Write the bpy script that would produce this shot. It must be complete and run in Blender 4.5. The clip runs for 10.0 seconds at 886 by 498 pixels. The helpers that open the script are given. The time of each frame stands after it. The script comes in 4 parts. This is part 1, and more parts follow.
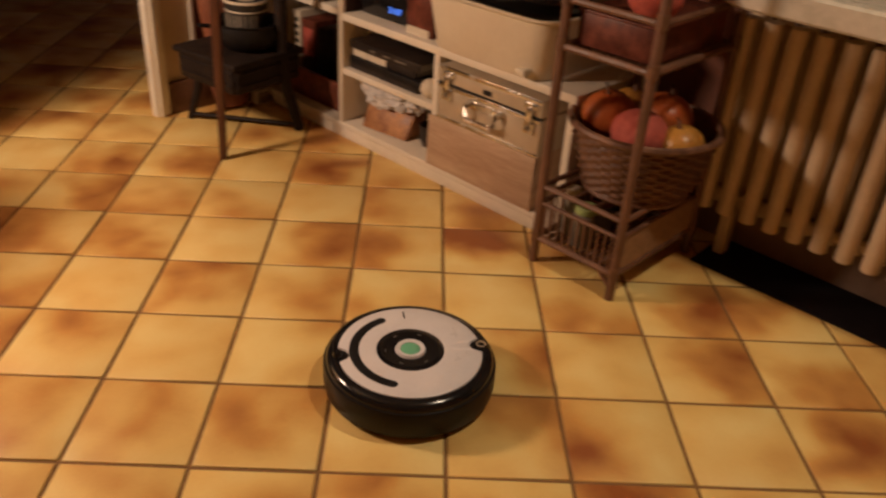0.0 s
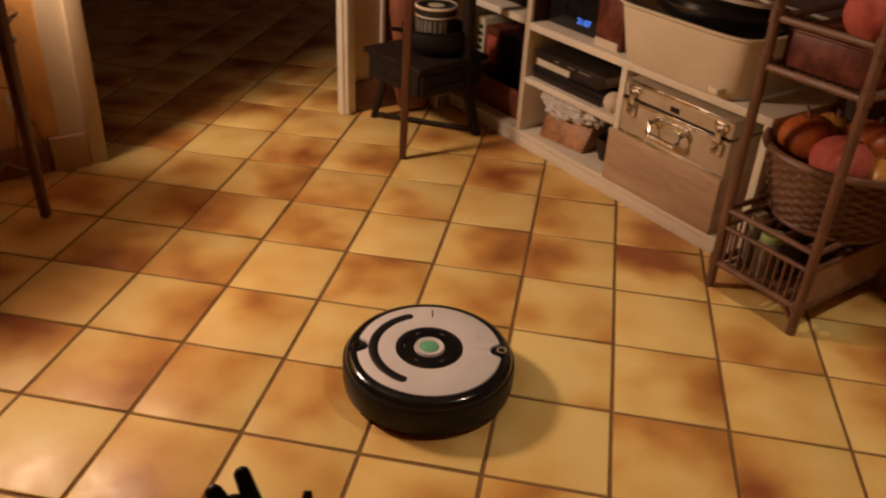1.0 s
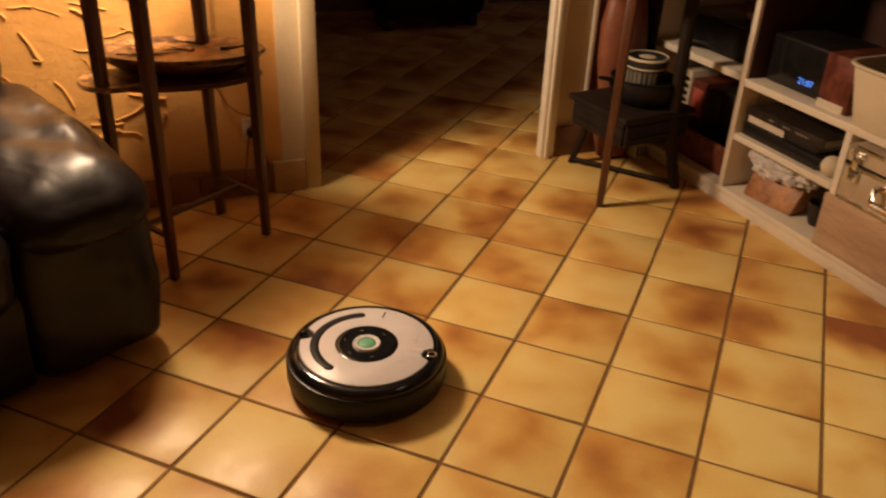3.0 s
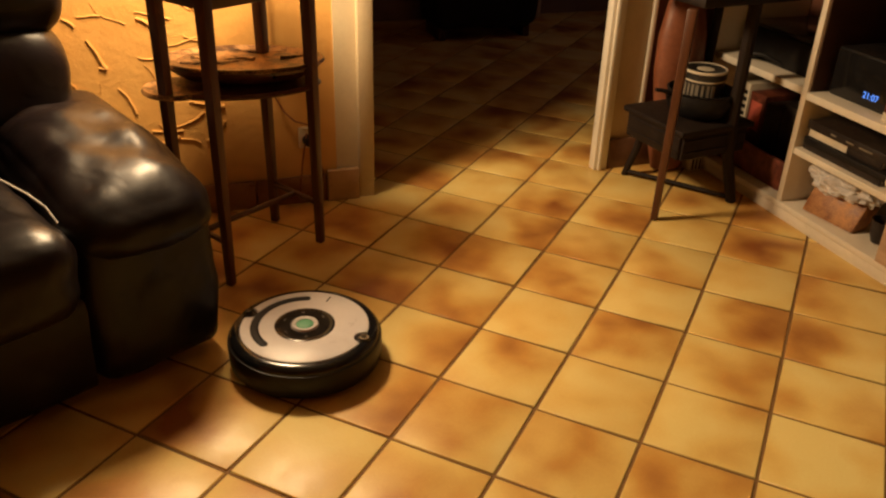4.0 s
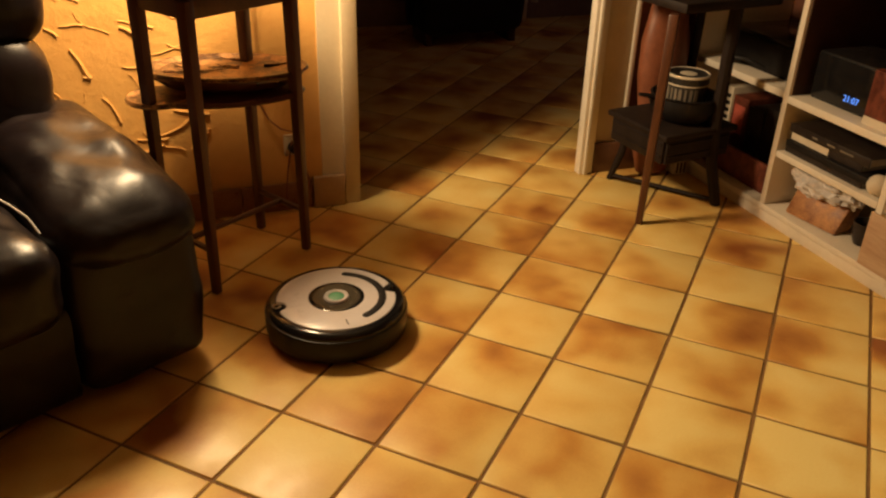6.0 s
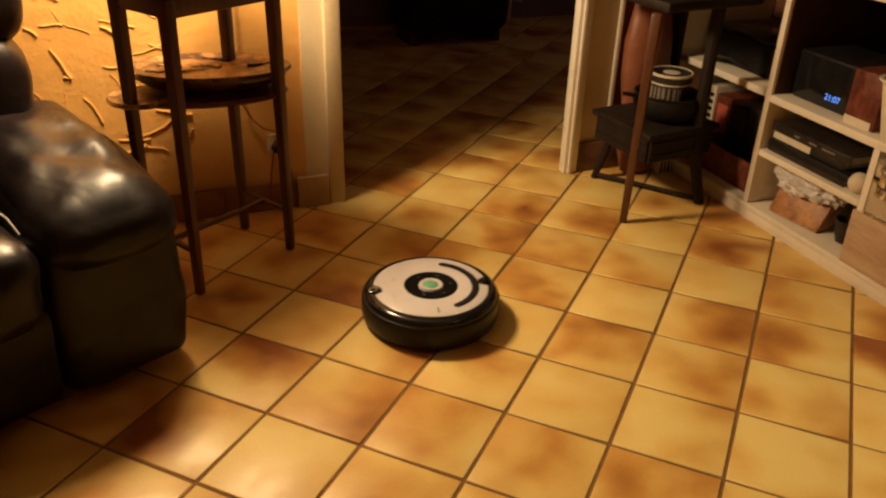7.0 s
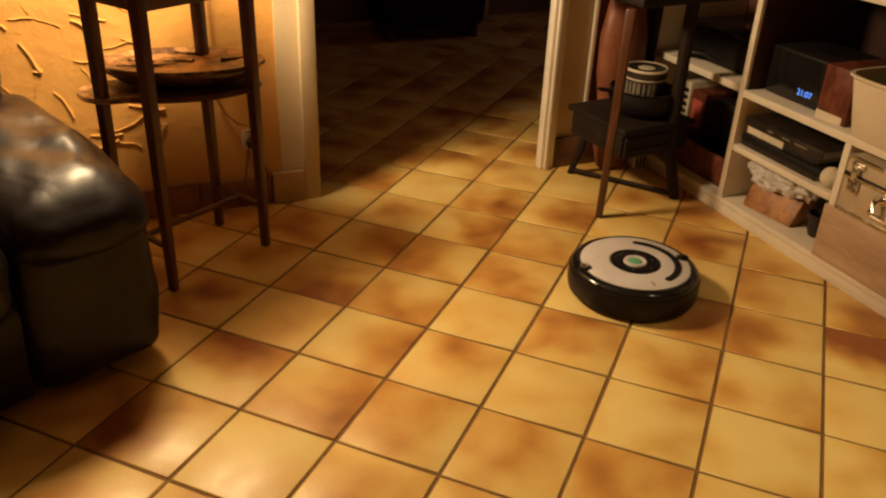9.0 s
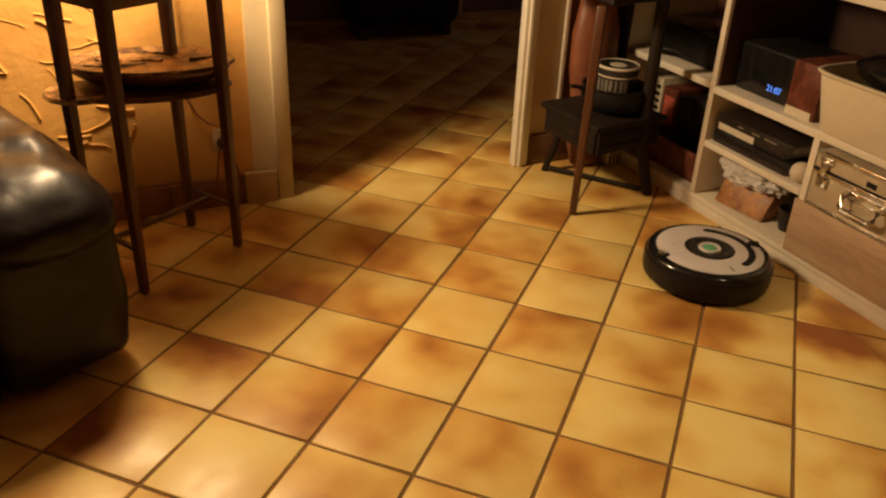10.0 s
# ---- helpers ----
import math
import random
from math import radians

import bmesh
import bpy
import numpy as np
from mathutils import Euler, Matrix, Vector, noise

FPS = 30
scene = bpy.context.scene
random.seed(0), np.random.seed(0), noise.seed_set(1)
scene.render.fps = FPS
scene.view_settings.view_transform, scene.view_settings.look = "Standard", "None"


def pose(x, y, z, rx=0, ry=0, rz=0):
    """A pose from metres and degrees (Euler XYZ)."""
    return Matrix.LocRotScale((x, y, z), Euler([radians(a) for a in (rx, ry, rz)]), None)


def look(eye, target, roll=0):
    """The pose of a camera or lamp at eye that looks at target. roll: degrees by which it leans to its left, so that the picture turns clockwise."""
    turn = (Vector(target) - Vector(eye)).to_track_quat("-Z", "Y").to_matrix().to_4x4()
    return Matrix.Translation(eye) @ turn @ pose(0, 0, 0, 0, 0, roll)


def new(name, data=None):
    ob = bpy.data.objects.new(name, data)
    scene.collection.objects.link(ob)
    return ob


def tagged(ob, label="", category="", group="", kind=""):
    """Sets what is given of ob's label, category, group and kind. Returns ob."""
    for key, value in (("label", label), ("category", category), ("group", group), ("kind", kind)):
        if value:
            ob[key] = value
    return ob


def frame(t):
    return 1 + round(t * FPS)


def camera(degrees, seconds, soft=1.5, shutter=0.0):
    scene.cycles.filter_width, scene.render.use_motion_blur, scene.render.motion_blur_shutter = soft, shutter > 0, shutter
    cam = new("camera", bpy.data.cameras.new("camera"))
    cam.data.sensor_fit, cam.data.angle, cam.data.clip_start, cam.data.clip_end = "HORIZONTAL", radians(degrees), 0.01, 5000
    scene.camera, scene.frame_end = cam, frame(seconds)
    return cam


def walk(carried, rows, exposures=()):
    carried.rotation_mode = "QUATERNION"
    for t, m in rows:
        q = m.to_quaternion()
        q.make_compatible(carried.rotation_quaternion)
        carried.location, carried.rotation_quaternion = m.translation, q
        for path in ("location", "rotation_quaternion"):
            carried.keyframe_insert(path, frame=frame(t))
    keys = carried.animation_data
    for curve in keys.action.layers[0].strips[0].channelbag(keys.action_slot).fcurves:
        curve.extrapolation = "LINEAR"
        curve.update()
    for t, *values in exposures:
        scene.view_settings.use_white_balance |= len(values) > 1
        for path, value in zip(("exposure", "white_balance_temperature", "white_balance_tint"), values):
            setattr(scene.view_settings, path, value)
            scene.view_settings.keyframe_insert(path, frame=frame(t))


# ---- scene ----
cam = camera(56.5, 10.0, soft=2.2, shutter=0.5)
PATH = [
    (0, (1.071, -0.84, 1.112), (1.143, 0.88, 0.092), 4.0),
    (0.5, (1.026, -0.837, 1.113), (0.885, 0.878, 0.093), 3.4),
    (1, (1.003, -0.849, 1.111), (0.725, 0.848, 0.09), 3.1),
    (1.5, (0.979, -0.86, 1.115), (0.617, 0.826, 0.101), 3.5),
    (2, (0.954, -0.872, 1.122), (0.517, 0.805, 0.125), 3.1),
    (2.5, (0.929, -0.885, 1.134), (0.403, 0.776, 0.151), 2.6),
    (3, (0.897, -0.898, 1.138), (0.247, 0.731, 0.177), 2.4),
    (4.5, (0.865, -0.907, 1.142), (0.114, 0.687, 0.196), 1.9),
    (5, (0.865, -0.903, 1.144), (0.121, 0.691, 0.194), 1.8),
    (5.5, (0.874, -0.903, 1.15), (0.137, 0.698, 0.206), 1.8),
    (7, (0.887, -0.899, 1.147), (0.186, 0.724, 0.21), 1.9),
    (7.5, (0.889, -0.895, 1.144), (0.208, 0.732, 0.201), 2.3),
    (8, (0.895, -0.896, 1.143), (0.218, 0.735, 0.204), 2.2),
    (8.5, (0.894, -0.895, 1.14), (0.232, 0.745, 0.206), 2.5),
    (9, (0.898, -0.894, 1.139), (0.242, 0.746, 0.199), 2.4),
    (9.5, (0.905, -0.887, 1.138), (0.287, 0.766, 0.197), 2.6),
    (10, (0.91, -0.883, 1.139), (0.302, 0.773, 0.197), 2.5),
]
# the camera's white balance settles in the first seconds
BALANCE = [(0, -0.03, 5700, 24), (0.8, -0.18, 5700, 24), (2.2, -0.20, 5700, 24), (3.6, -0.05, 6200, 11), (4.4, 0.0, 6350, 7), (10, -0.03, 6350, 7)]
walk(cam, [(t, look(eye, target, roll)) for t, eye, target, roll in PATH], BALANCE)

# ---- world and lamps ----
world = bpy.data.worlds.new("night")
scene.world = world
world.use_nodes = True
world.node_tree.nodes["Background"].inputs[0].default_value = (0.010, 0.011, 0.016, 1)
world.node_tree.nodes["Background"].inputs[1].default_value = 0.3

LAMP_AT = (-0.588, 0.72, 1.215)  # bulb of the table lamp on the side table
bulb = new("bulb_light", bpy.data.lights.new("bulb_light", "SPOT"))  # its shade throws the light down and into the room
bulb.data.energy, bulb.data.color, bulb.data.shadow_soft_size = 102, (1.0, 0.68, 0.375), 0.12
bulb.data.spot_size, bulb.data.spot_blend = radians(168), 0.35
bulb.matrix_world = look(LAMP_AT, (LAMP_AT[0] + 0.16, LAMP_AT[1] - 0.06, 0.42))
# the open top of the same shade throws light at the ceiling
uplight = new("uplight", bpy.data.lights.new("uplight", "SPOT"))
uplight.data.energy, uplight.data.color, uplight.data.shadow_soft_size = 84, (1.0, 0.685, 0.375), 0.08
uplight.data.spot_size, uplight.data.spot_blend = radians(140), 0.6
uplight.matrix_world = look((LAMP_AT[0], LAMP_AT[1], LAMP_AT[2] + 0.10), (LAMP_AT[0] + 1.1, LAMP_AT[1] - 0.5, 2.5))

# a shaded lamp hangs in front of the shelves
PENDANT_AT = (1.88, 0.33, 2.10)
pendant_light = new("pendant_light", bpy.data.lights.new("pendant_light", "SPOT"))
pendant_light.data.energy, pendant_light.data.color, pendant_light.data.shadow_soft_size = 64, (1.0, 0.78, 0.44), 0.05
pendant_light.data.spot_size, pendant_light.data.spot_blend = radians(68), 0.95
pendant_light.matrix_world = look(PENDANT_AT, (PENDANT_AT[0] - 0.16, PENDANT_AT[1] - 0.02, 0.9))

# unseen area light, added to lift the dark room beyond the doorway
night = new("far_room_fill", bpy.data.lights.new("far_room_fill", "AREA"))
night.data.shape, night.data.size, night.data.size_y = "RECTANGLE", 0.95, 1.15
night.data.energy, night.data.color = 1.6, (1.0, 0.62, 0.62)
night.matrix_world = pose(0, 0, 0, 0, 0, 45) @ look((3.46, 2.4, 1.5), (1.0, 2.3, 0.9))

# ---- materials ----


def material(name):
    m = bpy.data.materials.new(name)
    m.use_nodes = True
    return m, m.node_tree.nodes, m.node_tree.links, m.node_tree.nodes["Principled BSDF"]


def ramp(nodes, links, value, stops):
    r = nodes.new("ShaderNodeValToRGB")
    while len(r.color_ramp.elements) < len(stops):
        r.color_ramp.elements.new(0.5)
    for e, (at, c) in zip(r.color_ramp.elements, stops):
        e.position, e.color = at, (*c, 1) if len(c) == 3 else c
    links.new(value, r.inputs[0])
    return r.outputs[0]


def noise_tex(nodes, links, vector, scale, detail=4, rough=0.55, distort=0.0):
    n = nodes.new("ShaderNodeTexNoise")
    n.inputs["Scale"].default_value, n.inputs["Detail"].default_value = scale, detail
    n.inputs["Roughness"].default_value, n.inputs["Distortion"].default_value = rough, distort
    if vector:
        links.new(vector, n.inputs["Vector"])
    return n.outputs["Fac"]


def maths(nodes, links, op, a, b=None, clamp=False):
    n = nodes.new("ShaderNodeMath")
    n.operation, n.use_clamp = op, clamp
    for k, v in enumerate((a, b)):
        if v is None:
            continue
        if isinstance(v, (int, float)):
            n.inputs[k].default_value = v
        else:
            links.new(v, n.inputs[k])
    return n.outputs[0]


def mix(nodes, links, fac, a, b, kind="MIX"):
    n = nodes.new("ShaderNodeMix")
    n.data_type, n.blend_type = "RGBA", kind
    for k, v in ((0, fac), (6, a), (7, b)):
        if isinstance(v, (int, float)):
            n.inputs[k].default_value = v
        elif isinstance(v, tuple):
            n.inputs[k].default_value = (*v, 1)
        else:
            links.new(v, n.inputs[k])
    return n.outputs[2]


def bump(nodes, links, bsdf, height, strength, distance=0.002):
    n = nodes.new("ShaderNodeBump")
    n.inputs["Strength"].default_value, n.inputs["Distance"].default_value = strength, distance
    links.new(height, n.inputs["Height"])
    links.new(n.outputs[0], bsdf.inputs["Normal"])


def plain(name, dark, light, rough, scale=12.0, metal=0.0, relief=0.15, stretch=(1, 1, 1), coat=0.0, spread=0.12, gloss=0.5, edges=(0.34, 0.66)):
    """A worn surface between two colours, in grain of a size and its wear."""
    m, nodes, links, b = material(name)
    tc = nodes.new("ShaderNodeTexCoord")
    mp = nodes.new("ShaderNodeMapping")
    mp.inputs["Scale"].default_value = stretch
    links.new(tc.outputs["Object"], mp.inputs["Vector"])
    big = noise_tex(nodes, links, mp.outputs[0], scale, 5, 0.6)
    fine = noise_tex(nodes, links, mp.outputs[0], scale * 9, 3, 0.6)
    both = maths(nodes, links, "ADD", maths(nodes, links, "MULTIPLY", big, 0.7), maths(nodes, links, "MULTIPLY", fine, 0.3))
    links.new(ramp(nodes, links, both, [(edges[0], dark), (edges[1], light)]), b.inputs["Base Color"])
    lo, hi = max(0.03, rough - spread), min(1.0, rough + spread)
    links.new(ramp(nodes, links, big, [(0.3, (lo,) * 3), (0.7, (hi,) * 3)]), b.inputs["Roughness"])
    b.inputs["Metallic"].default_value = metal
    b.inputs["Coat Weight"].default_value = coat
    b.inputs["Specular IOR Level"].default_value = gloss
    if relief:
        bump(nodes, links, b, both, relief)
    return m


def tile_material(name, heat=0.5, core=False, per_island=False):
    """Glazed ochre stoneware; the kiln browned each tile with some heat towards its own +x edge, or at its core."""
    m, nodes, links, b = material(name)
    tc = nodes.new("ShaderNodeTexCoord")
    geo = nodes.new("ShaderNodeNewGeometry")
    if per_island:
        luck, where = geo.outputs["Random Per Island"], geo.outputs["Position"]
    else:
        info = nodes.new("ShaderNodeObjectInfo")
        luck, where = info.outputs["Random"], tc.outputs["Object"]
    shift = nodes.new("ShaderNodeCombineXYZ")
    links.new(maths(nodes, links, "MULTIPLY", luck, 37.0), shift.inputs[0])
    links.new(maths(nodes, links, "MULTIPLY", luck, 91.0), shift.inputs[1])
    add = nodes.new("ShaderNodeVectorMath")
    links.new(where, add.inputs[0])
    links.new(shift.outputs[0], add.inputs[1])
    flame = noise_tex(nodes, links, add.outputs[0], 6.0, 1.0, 0.45, 0.2)
    mid = noise_tex(nodes, links, add.outputs[0], 16, 5, 0.6, 0.3)
    fine = noise_tex(nodes, links, add.outputs[0], 160, 3, 0.6)
    f = maths(nodes, links, "ADD", maths(nodes, links, "MULTIPLY", flame, 0.66), maths(nodes, links, "MULTIPLY", mid, 0.12))
    f = maths(nodes, links, "ADD", f, maths(nodes, links, "MULTIPLY", luck, 0.05))
    if per_island:
        f = maths(nodes, links, "ADD", f, 0.06)
    else:
        axis = nodes.new("ShaderNodeSeparateXYZ")
        links.new(tc.outputs["Object"], axis.inputs[0])
        far = nodes.new("ShaderNodeVectorMath")
        far.operation = "DISTANCE"
        far.inputs[1].default_value = (0.02 if core else 0.090, 0.02, 0)
        wander = nodes.new("ShaderNodeVectorMath")
        wander.operation = "MULTIPLY_ADD"
        drift = nodes.new("ShaderNodeTexNoise")
        drift.inputs["Scale"].default_value, drift.inputs["Detail"].default_value = 8.0, 1.2
        links.new(add.outputs[0], drift.inputs["Vector"])
        links.new(drift.outputs["Color"], wander.inputs[0])
        wander.inputs[1].default_value, wander.inputs[2].default_value = (0.16, 0.16, 0.0), (-0.08, -0.08, 0.0)
        moved = nodes.new("ShaderNodeVectorMath")
        links.new(tc.outputs["Object"], moved.inputs[0])
        links.new(wander.outputs[0], moved.inputs[1])
        links.new(moved.outputs[0], far.inputs[0])
        near = maths(nodes, links, "SUBTRACT", 1.0, maths(nodes, links, "DIVIDE", far.outputs["Value"], 0.14 if core else 0.16), True)
        f = maths(nodes, links, "ADD", f, maths(nodes, links, "MULTIPLY", near, 0.32 * heat))
        f = maths(nodes, links, "ADD", f, maths(nodes, links, "MULTIPLY", axis.outputs[0], 0.40))
        f = maths(nodes, links, "ADD", f, 0.05 * heat - 0.01)
    col = ramp(nodes, links, f, [(0.30, (0.80, 0.615, 0.225)), (0.43, (0.75, 0.510, 0.155)), (0.59, (0.58, 0.300, 0.070)), (0.80, (0.29, 0.095, 0.022))])
    col = mix(nodes, links, 0.22, col, ramp(nodes, links, fine, [(0.3, (0.45, 0.45, 0.45)), (0.7, (0.62, 0.62, 0.62))]), "OVERLAY")
    links.new(col, b.inputs["Base Color"])
    links.new(ramp(nodes, links, mid, [(0.3, (0.33,) * 3), (0.7, (0.46,) * 3)]), b.inputs["Roughness"])
    b.inputs["Specular IOR Level"].default_value = 0.36
    bump(nodes, links, b, maths(nodes, links, "ADD", mid, maths(nodes, links, "MULTIPLY", fine, 0.15)), 0.30, 0.003)
    return m


def stucco_material():
    m, nodes, links, b = material("ochre_stucco")
    tc = nodes.new("ShaderNodeTexCoord")
    big = noise_tex(nodes, links, tc.outputs["Object"], 4, 4)
    fine = noise_tex(nodes, links, tc.outputs["Object"], 45, 6, 0.65)
    links.new(ramp(nodes, links, big, [(0.3, (0.55, 0.275, 0.062)), (0.7, (0.68, 0.375, 0.098))]), b.inputs["Base Color"])
    b.inputs["Roughness"].default_value = 0.75
    bump(nodes, links, b, maths(nodes, links, "ADD", maths(nodes, links, "MULTIPLY", big, 1.0), maths(nodes, links, "MULTIPLY", fine, 0.5)), 0.6, 0.008)
    return m


def leather_material():
    m, nodes, links, b = material("black_leather")
    tc = nodes.new("ShaderNodeTexCoord")
    v = nodes.new("ShaderNodeTexVoronoi")
    v.inputs["Scale"].default_value = 260
    links.new(tc.outputs["Object"], v.inputs["Vector"])
    big = noise_tex(nodes, links, tc.outputs["Object"], 8, 2, 0.45, 0.5)
    links.new(ramp(nodes, links, big, [(0.3, (0.0050, 0.0030, 0.0036)), (0.7, (0.0100, 0.0062, 0.0062))]), b.inputs["Base Color"])
    links.new(ramp(nodes, links, big, [(0.3, (0.30,) * 3), (0.7, (0.40,) * 3)]), b.inputs["Roughness"])
    b.inputs["Specular IOR Level"].default_value = 0.28
    crease = noise_tex(nodes, links, tc.outputs["Object"], 15, 2, 0.45, 1.0)
    relief = maths(nodes, links, "ADD", maths(nodes, links, "MULTIPLY", v.outputs["Distance"], 0.03), maths(nodes, links, "MULTIPLY", big, 2.2))
    bump(nodes, links, b, maths(nodes, links, "ADD", relief, maths(nodes, links, "MULTIPLY", crease, 0.22)), 0.30, 0.010)
    return m


def glow(name, colour, strength):
    m, nodes, links, b = material(name)
    b.inputs["Base Color"].default_value = (*colour, 1)
    b.inputs["Emission Color"].default_value = (*colour, 1)
    b.inputs["Emission Strength"].default_value = strength
    return m


TILE_KINDS = {  # how hot each tile was fired, and where it browned
    "P": tile_material("pale_tile", 0.0), "1": tile_material("tinged_tile", 0.55), "2": tile_material("flamed_tile", 0.85), "3": tile_material("scorched_tile", 1.2),
    "C1": tile_material("warm_core_tile", 0.5, True), "C2": tile_material("brown_core_tile", 0.8, True), "C3": tile_material("scorched_core_tile", 1.15, True),
}
TILE_FAR = tile_material("flamed_tile_far", 0.5, False, True)
GROUT = plain("brown_grout", (0.16, 0.080, 0.024), (0.25, 0.132, 0.042), 0.85, 30, relief=0.4)
STUCCO = stucco_material()
PAINT_CREAM = plain("cream_paint", (0.56, 0.46, 0.29), (0.66, 0.55, 0.36), 0.5, 7, relief=0.12)
PAINT_TRIM = plain("white_gloss_paint", (0.74, 0.69, 0.58), (0.84, 0.79, 0.68), 0.38, 9, relief=0.12)
WALL_RED = plain("red_brown_wall", (0.13, 0.045, 0.024), (0.19, 0.07, 0.036), 0.8, 6, relief=0.4)
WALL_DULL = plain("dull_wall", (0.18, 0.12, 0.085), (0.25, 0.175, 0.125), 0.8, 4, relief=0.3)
CEILING = plain("ceiling_paint", (0.58, 0.53, 0.44), (0.66, 0.61, 0.52), 0.85, 5)
TERRACOTTA = plain("baseboard_tile", (0.20, 0.085, 0.036), (0.32, 0.15, 0.065), 0.35, 10, relief=0.2)
BEIGE = plain("beige_plinth", (0.42, 0.28, 0.15), (0.54, 0.38, 0.21), 0.5, 9)
LEATHER = leather_material()
DARK_WOOD = plain("dark_stained_wood", (0.045, 0.016, 0.007), (0.125, 0.046, 0.019), 0.38, 14, stretch=(1, 1, 0.12), relief=0.2)
TRAY_WOOD = plain("carved_tray_wood", (0.05, 0.019, 0.008), (0.42, 0.23, 0.085), 0.40, 22, relief=0.6, edges=(0.45, 0.57))
SHELF_WHITE = plain("white_shelf_board", (0.66, 0.60, 0.49), (0.74, 0.68, 0.57), 0.45, 8, relief=0.1)
SHADE_BROWN = plain("shade_brown_board", (0.028, 0.012, 0.008), (0.060, 0.027, 0.017), 0.6, 12, gloss=0.25)
BLACK_GLOSS = plain("black_gloss_plastic", (0.007, 0.007, 0.008), (0.013, 0.012, 0.012), 0.16, 20, relief=0.03, spread=0.05)
BLACK_MATT = plain("black_matt_plastic", (0.007, 0.006, 0.006), (0.014, 0.012, 0.012), 0.55, 25, gloss=0.22)
BLACK_SATIN = plain("black_satin_plastic", (0.006, 0.005, 0.005), (0.010, 0.008, 0.009), 0.38, 20, relief=0.03, spread=0.06, gloss=0.25)
EBONY = plain("black_stained_wood", (0.009, 0.006, 0.005), (0.024, 0.015, 0.011), 0.6, 14, stretch=(1, 1, 0.12), relief=0.2, gloss=0.2)
FAINT_PRINT = plain("faint_cream_print", (0.12, 0.10, 0.075), (0.22, 0.19, 0.145), 0.6, 30)
GREY_SHELL = plain("warm_white_plastic", (0.62, 0.58, 0.58), (0.69, 0.65, 0.65), 0.36, 14, relief=0.04)
CHROME = plain("chrome", (0.62, 0.60, 0.56), (0.74, 0.72, 0.68), 0.22, 18, metal=1.0, relief=0.05)
BUTTON = glow("lit_green_button", (0.13, 0.38, 0.21), 0.03)
CLOCK_BLUE = glow("blue_clock_digits", (0.10, 0.28, 1.0), 1.0)
RATTAN = plain("rattan", (0.09, 0.040, 0.022), (0.20, 0.095, 0.050), 0.5, 30, stretch=(1, 1, 0.3), relief=0.4)
WICKER = plain("wicker", (0.08, 0.034, 0.015), (0.20, 0.095, 0.042), 0.55, 40, relief=0.5)
WICKER_PALE = plain("pale_wicker", (0.20, 0.115, 0.060), (0.38, 0.240, 0.130), 0.55, 60, relief=0.5)
FRUIT_ORANGE = plain("orange_gourd_skin", (0.34, 0.065, 0.012), (0.46, 0.13, 0.02), 0.4, 9)
FRUIT_YELLOW = plain("yellow_gourd_skin", (0.36, 0.15, 0.02), (0.48, 0.25, 0.04), 0.4, 9)
FRUIT_RED = plain("pink_red_cloth", (0.36, 0.055, 0.035), (0.50, 0.12, 0.08), 0.8, 40, relief=0.6)
RAD_PAINT = plain("radiator_enamel", (0.55, 0.43, 0.28), (0.68, 0.55, 0.38), 0.4, 10)
STRIP_BLACK = plain("matt_black", (0.008, 0.006, 0.008), (0.018, 0.014, 0.016), 0.95, 60, relief=0.3, gloss=0.1)
MARBLE = plain("grey_marble", (0.42, 0.38, 0.30), (0.62, 0.57, 0.47), 0.3, 7, relief=0.05)
OAK = plain("light_oak_veneer", (0.33, 0.21, 0.13), (0.54, 0.40, 0.27), 0.45, 7, stretch=(0.35, 0.35, 3.2), relief=0.15)
BIN_PLASTIC = plain("ivory_plastic", (0.60, 0.53, 0.40), (0.68, 0.61, 0.47), 0.42, 6, relief=0.05)
CASE_SKIN = plain("champagne_aluminium", (0.44, 0.36, 0.25), (0.56, 0.47, 0.34), 0.4, 12, metal=0.25)
PAPER = plain("cream_paper", (0.55, 0.48, 0.36), (0.66, 0.58, 0.45), 0.7, 20)
COVER_DARK = plain("dark_book_cover", (0.014, 0.010, 0.009), (0.035, 0.026, 0.022), 0.4, 15, gloss=0.3)
COVER_RED = plain("red_book_cover", (0.045, 0.011, 0.007), (0.20, 0.055, 0.030), 0.45, 30, gloss=0.3)
TIN = plain("black_tin", (0.012, 0.011, 0.011), (0.03, 0.028, 0.026), 0.35, 18)
STRAP = plain("brown_leather_hide", (0.16, 0.050, 0.022), (0.27, 0.090, 0.040), 0.5, 8)
FILM = plain("crumpled_clear_film", (0.50, 0.48, 0.47), (0.72, 0.70, 0.68), 0.25, 40, relief=1.0)
BISCUIT = plain("biscuit_print", (0.14, 0.04, 0.015), (0.55, 0.27, 0.09), 0.5, 22)
GREEN_CAP = plain("pale_green_plastic", (0.28, 0.38, 0.13), (0.36, 0.47, 0.18), 0.4, 10)
GLASS_DIM = plain("cloudy_jar_glass", (0.17, 0.15, 0.12), (0.27, 0.24, 0.19), 0.15, 12)
CABLE_WHITE = plain("white_cable", (0.55, 0.53, 0.50), (0.65, 0.63, 0.60), 0.4, 20)

# ---- mesh helpers ----
ROOM = pose(0, 0, 0, 0, 0, 45)  # the walls stand diagonally to the tiles


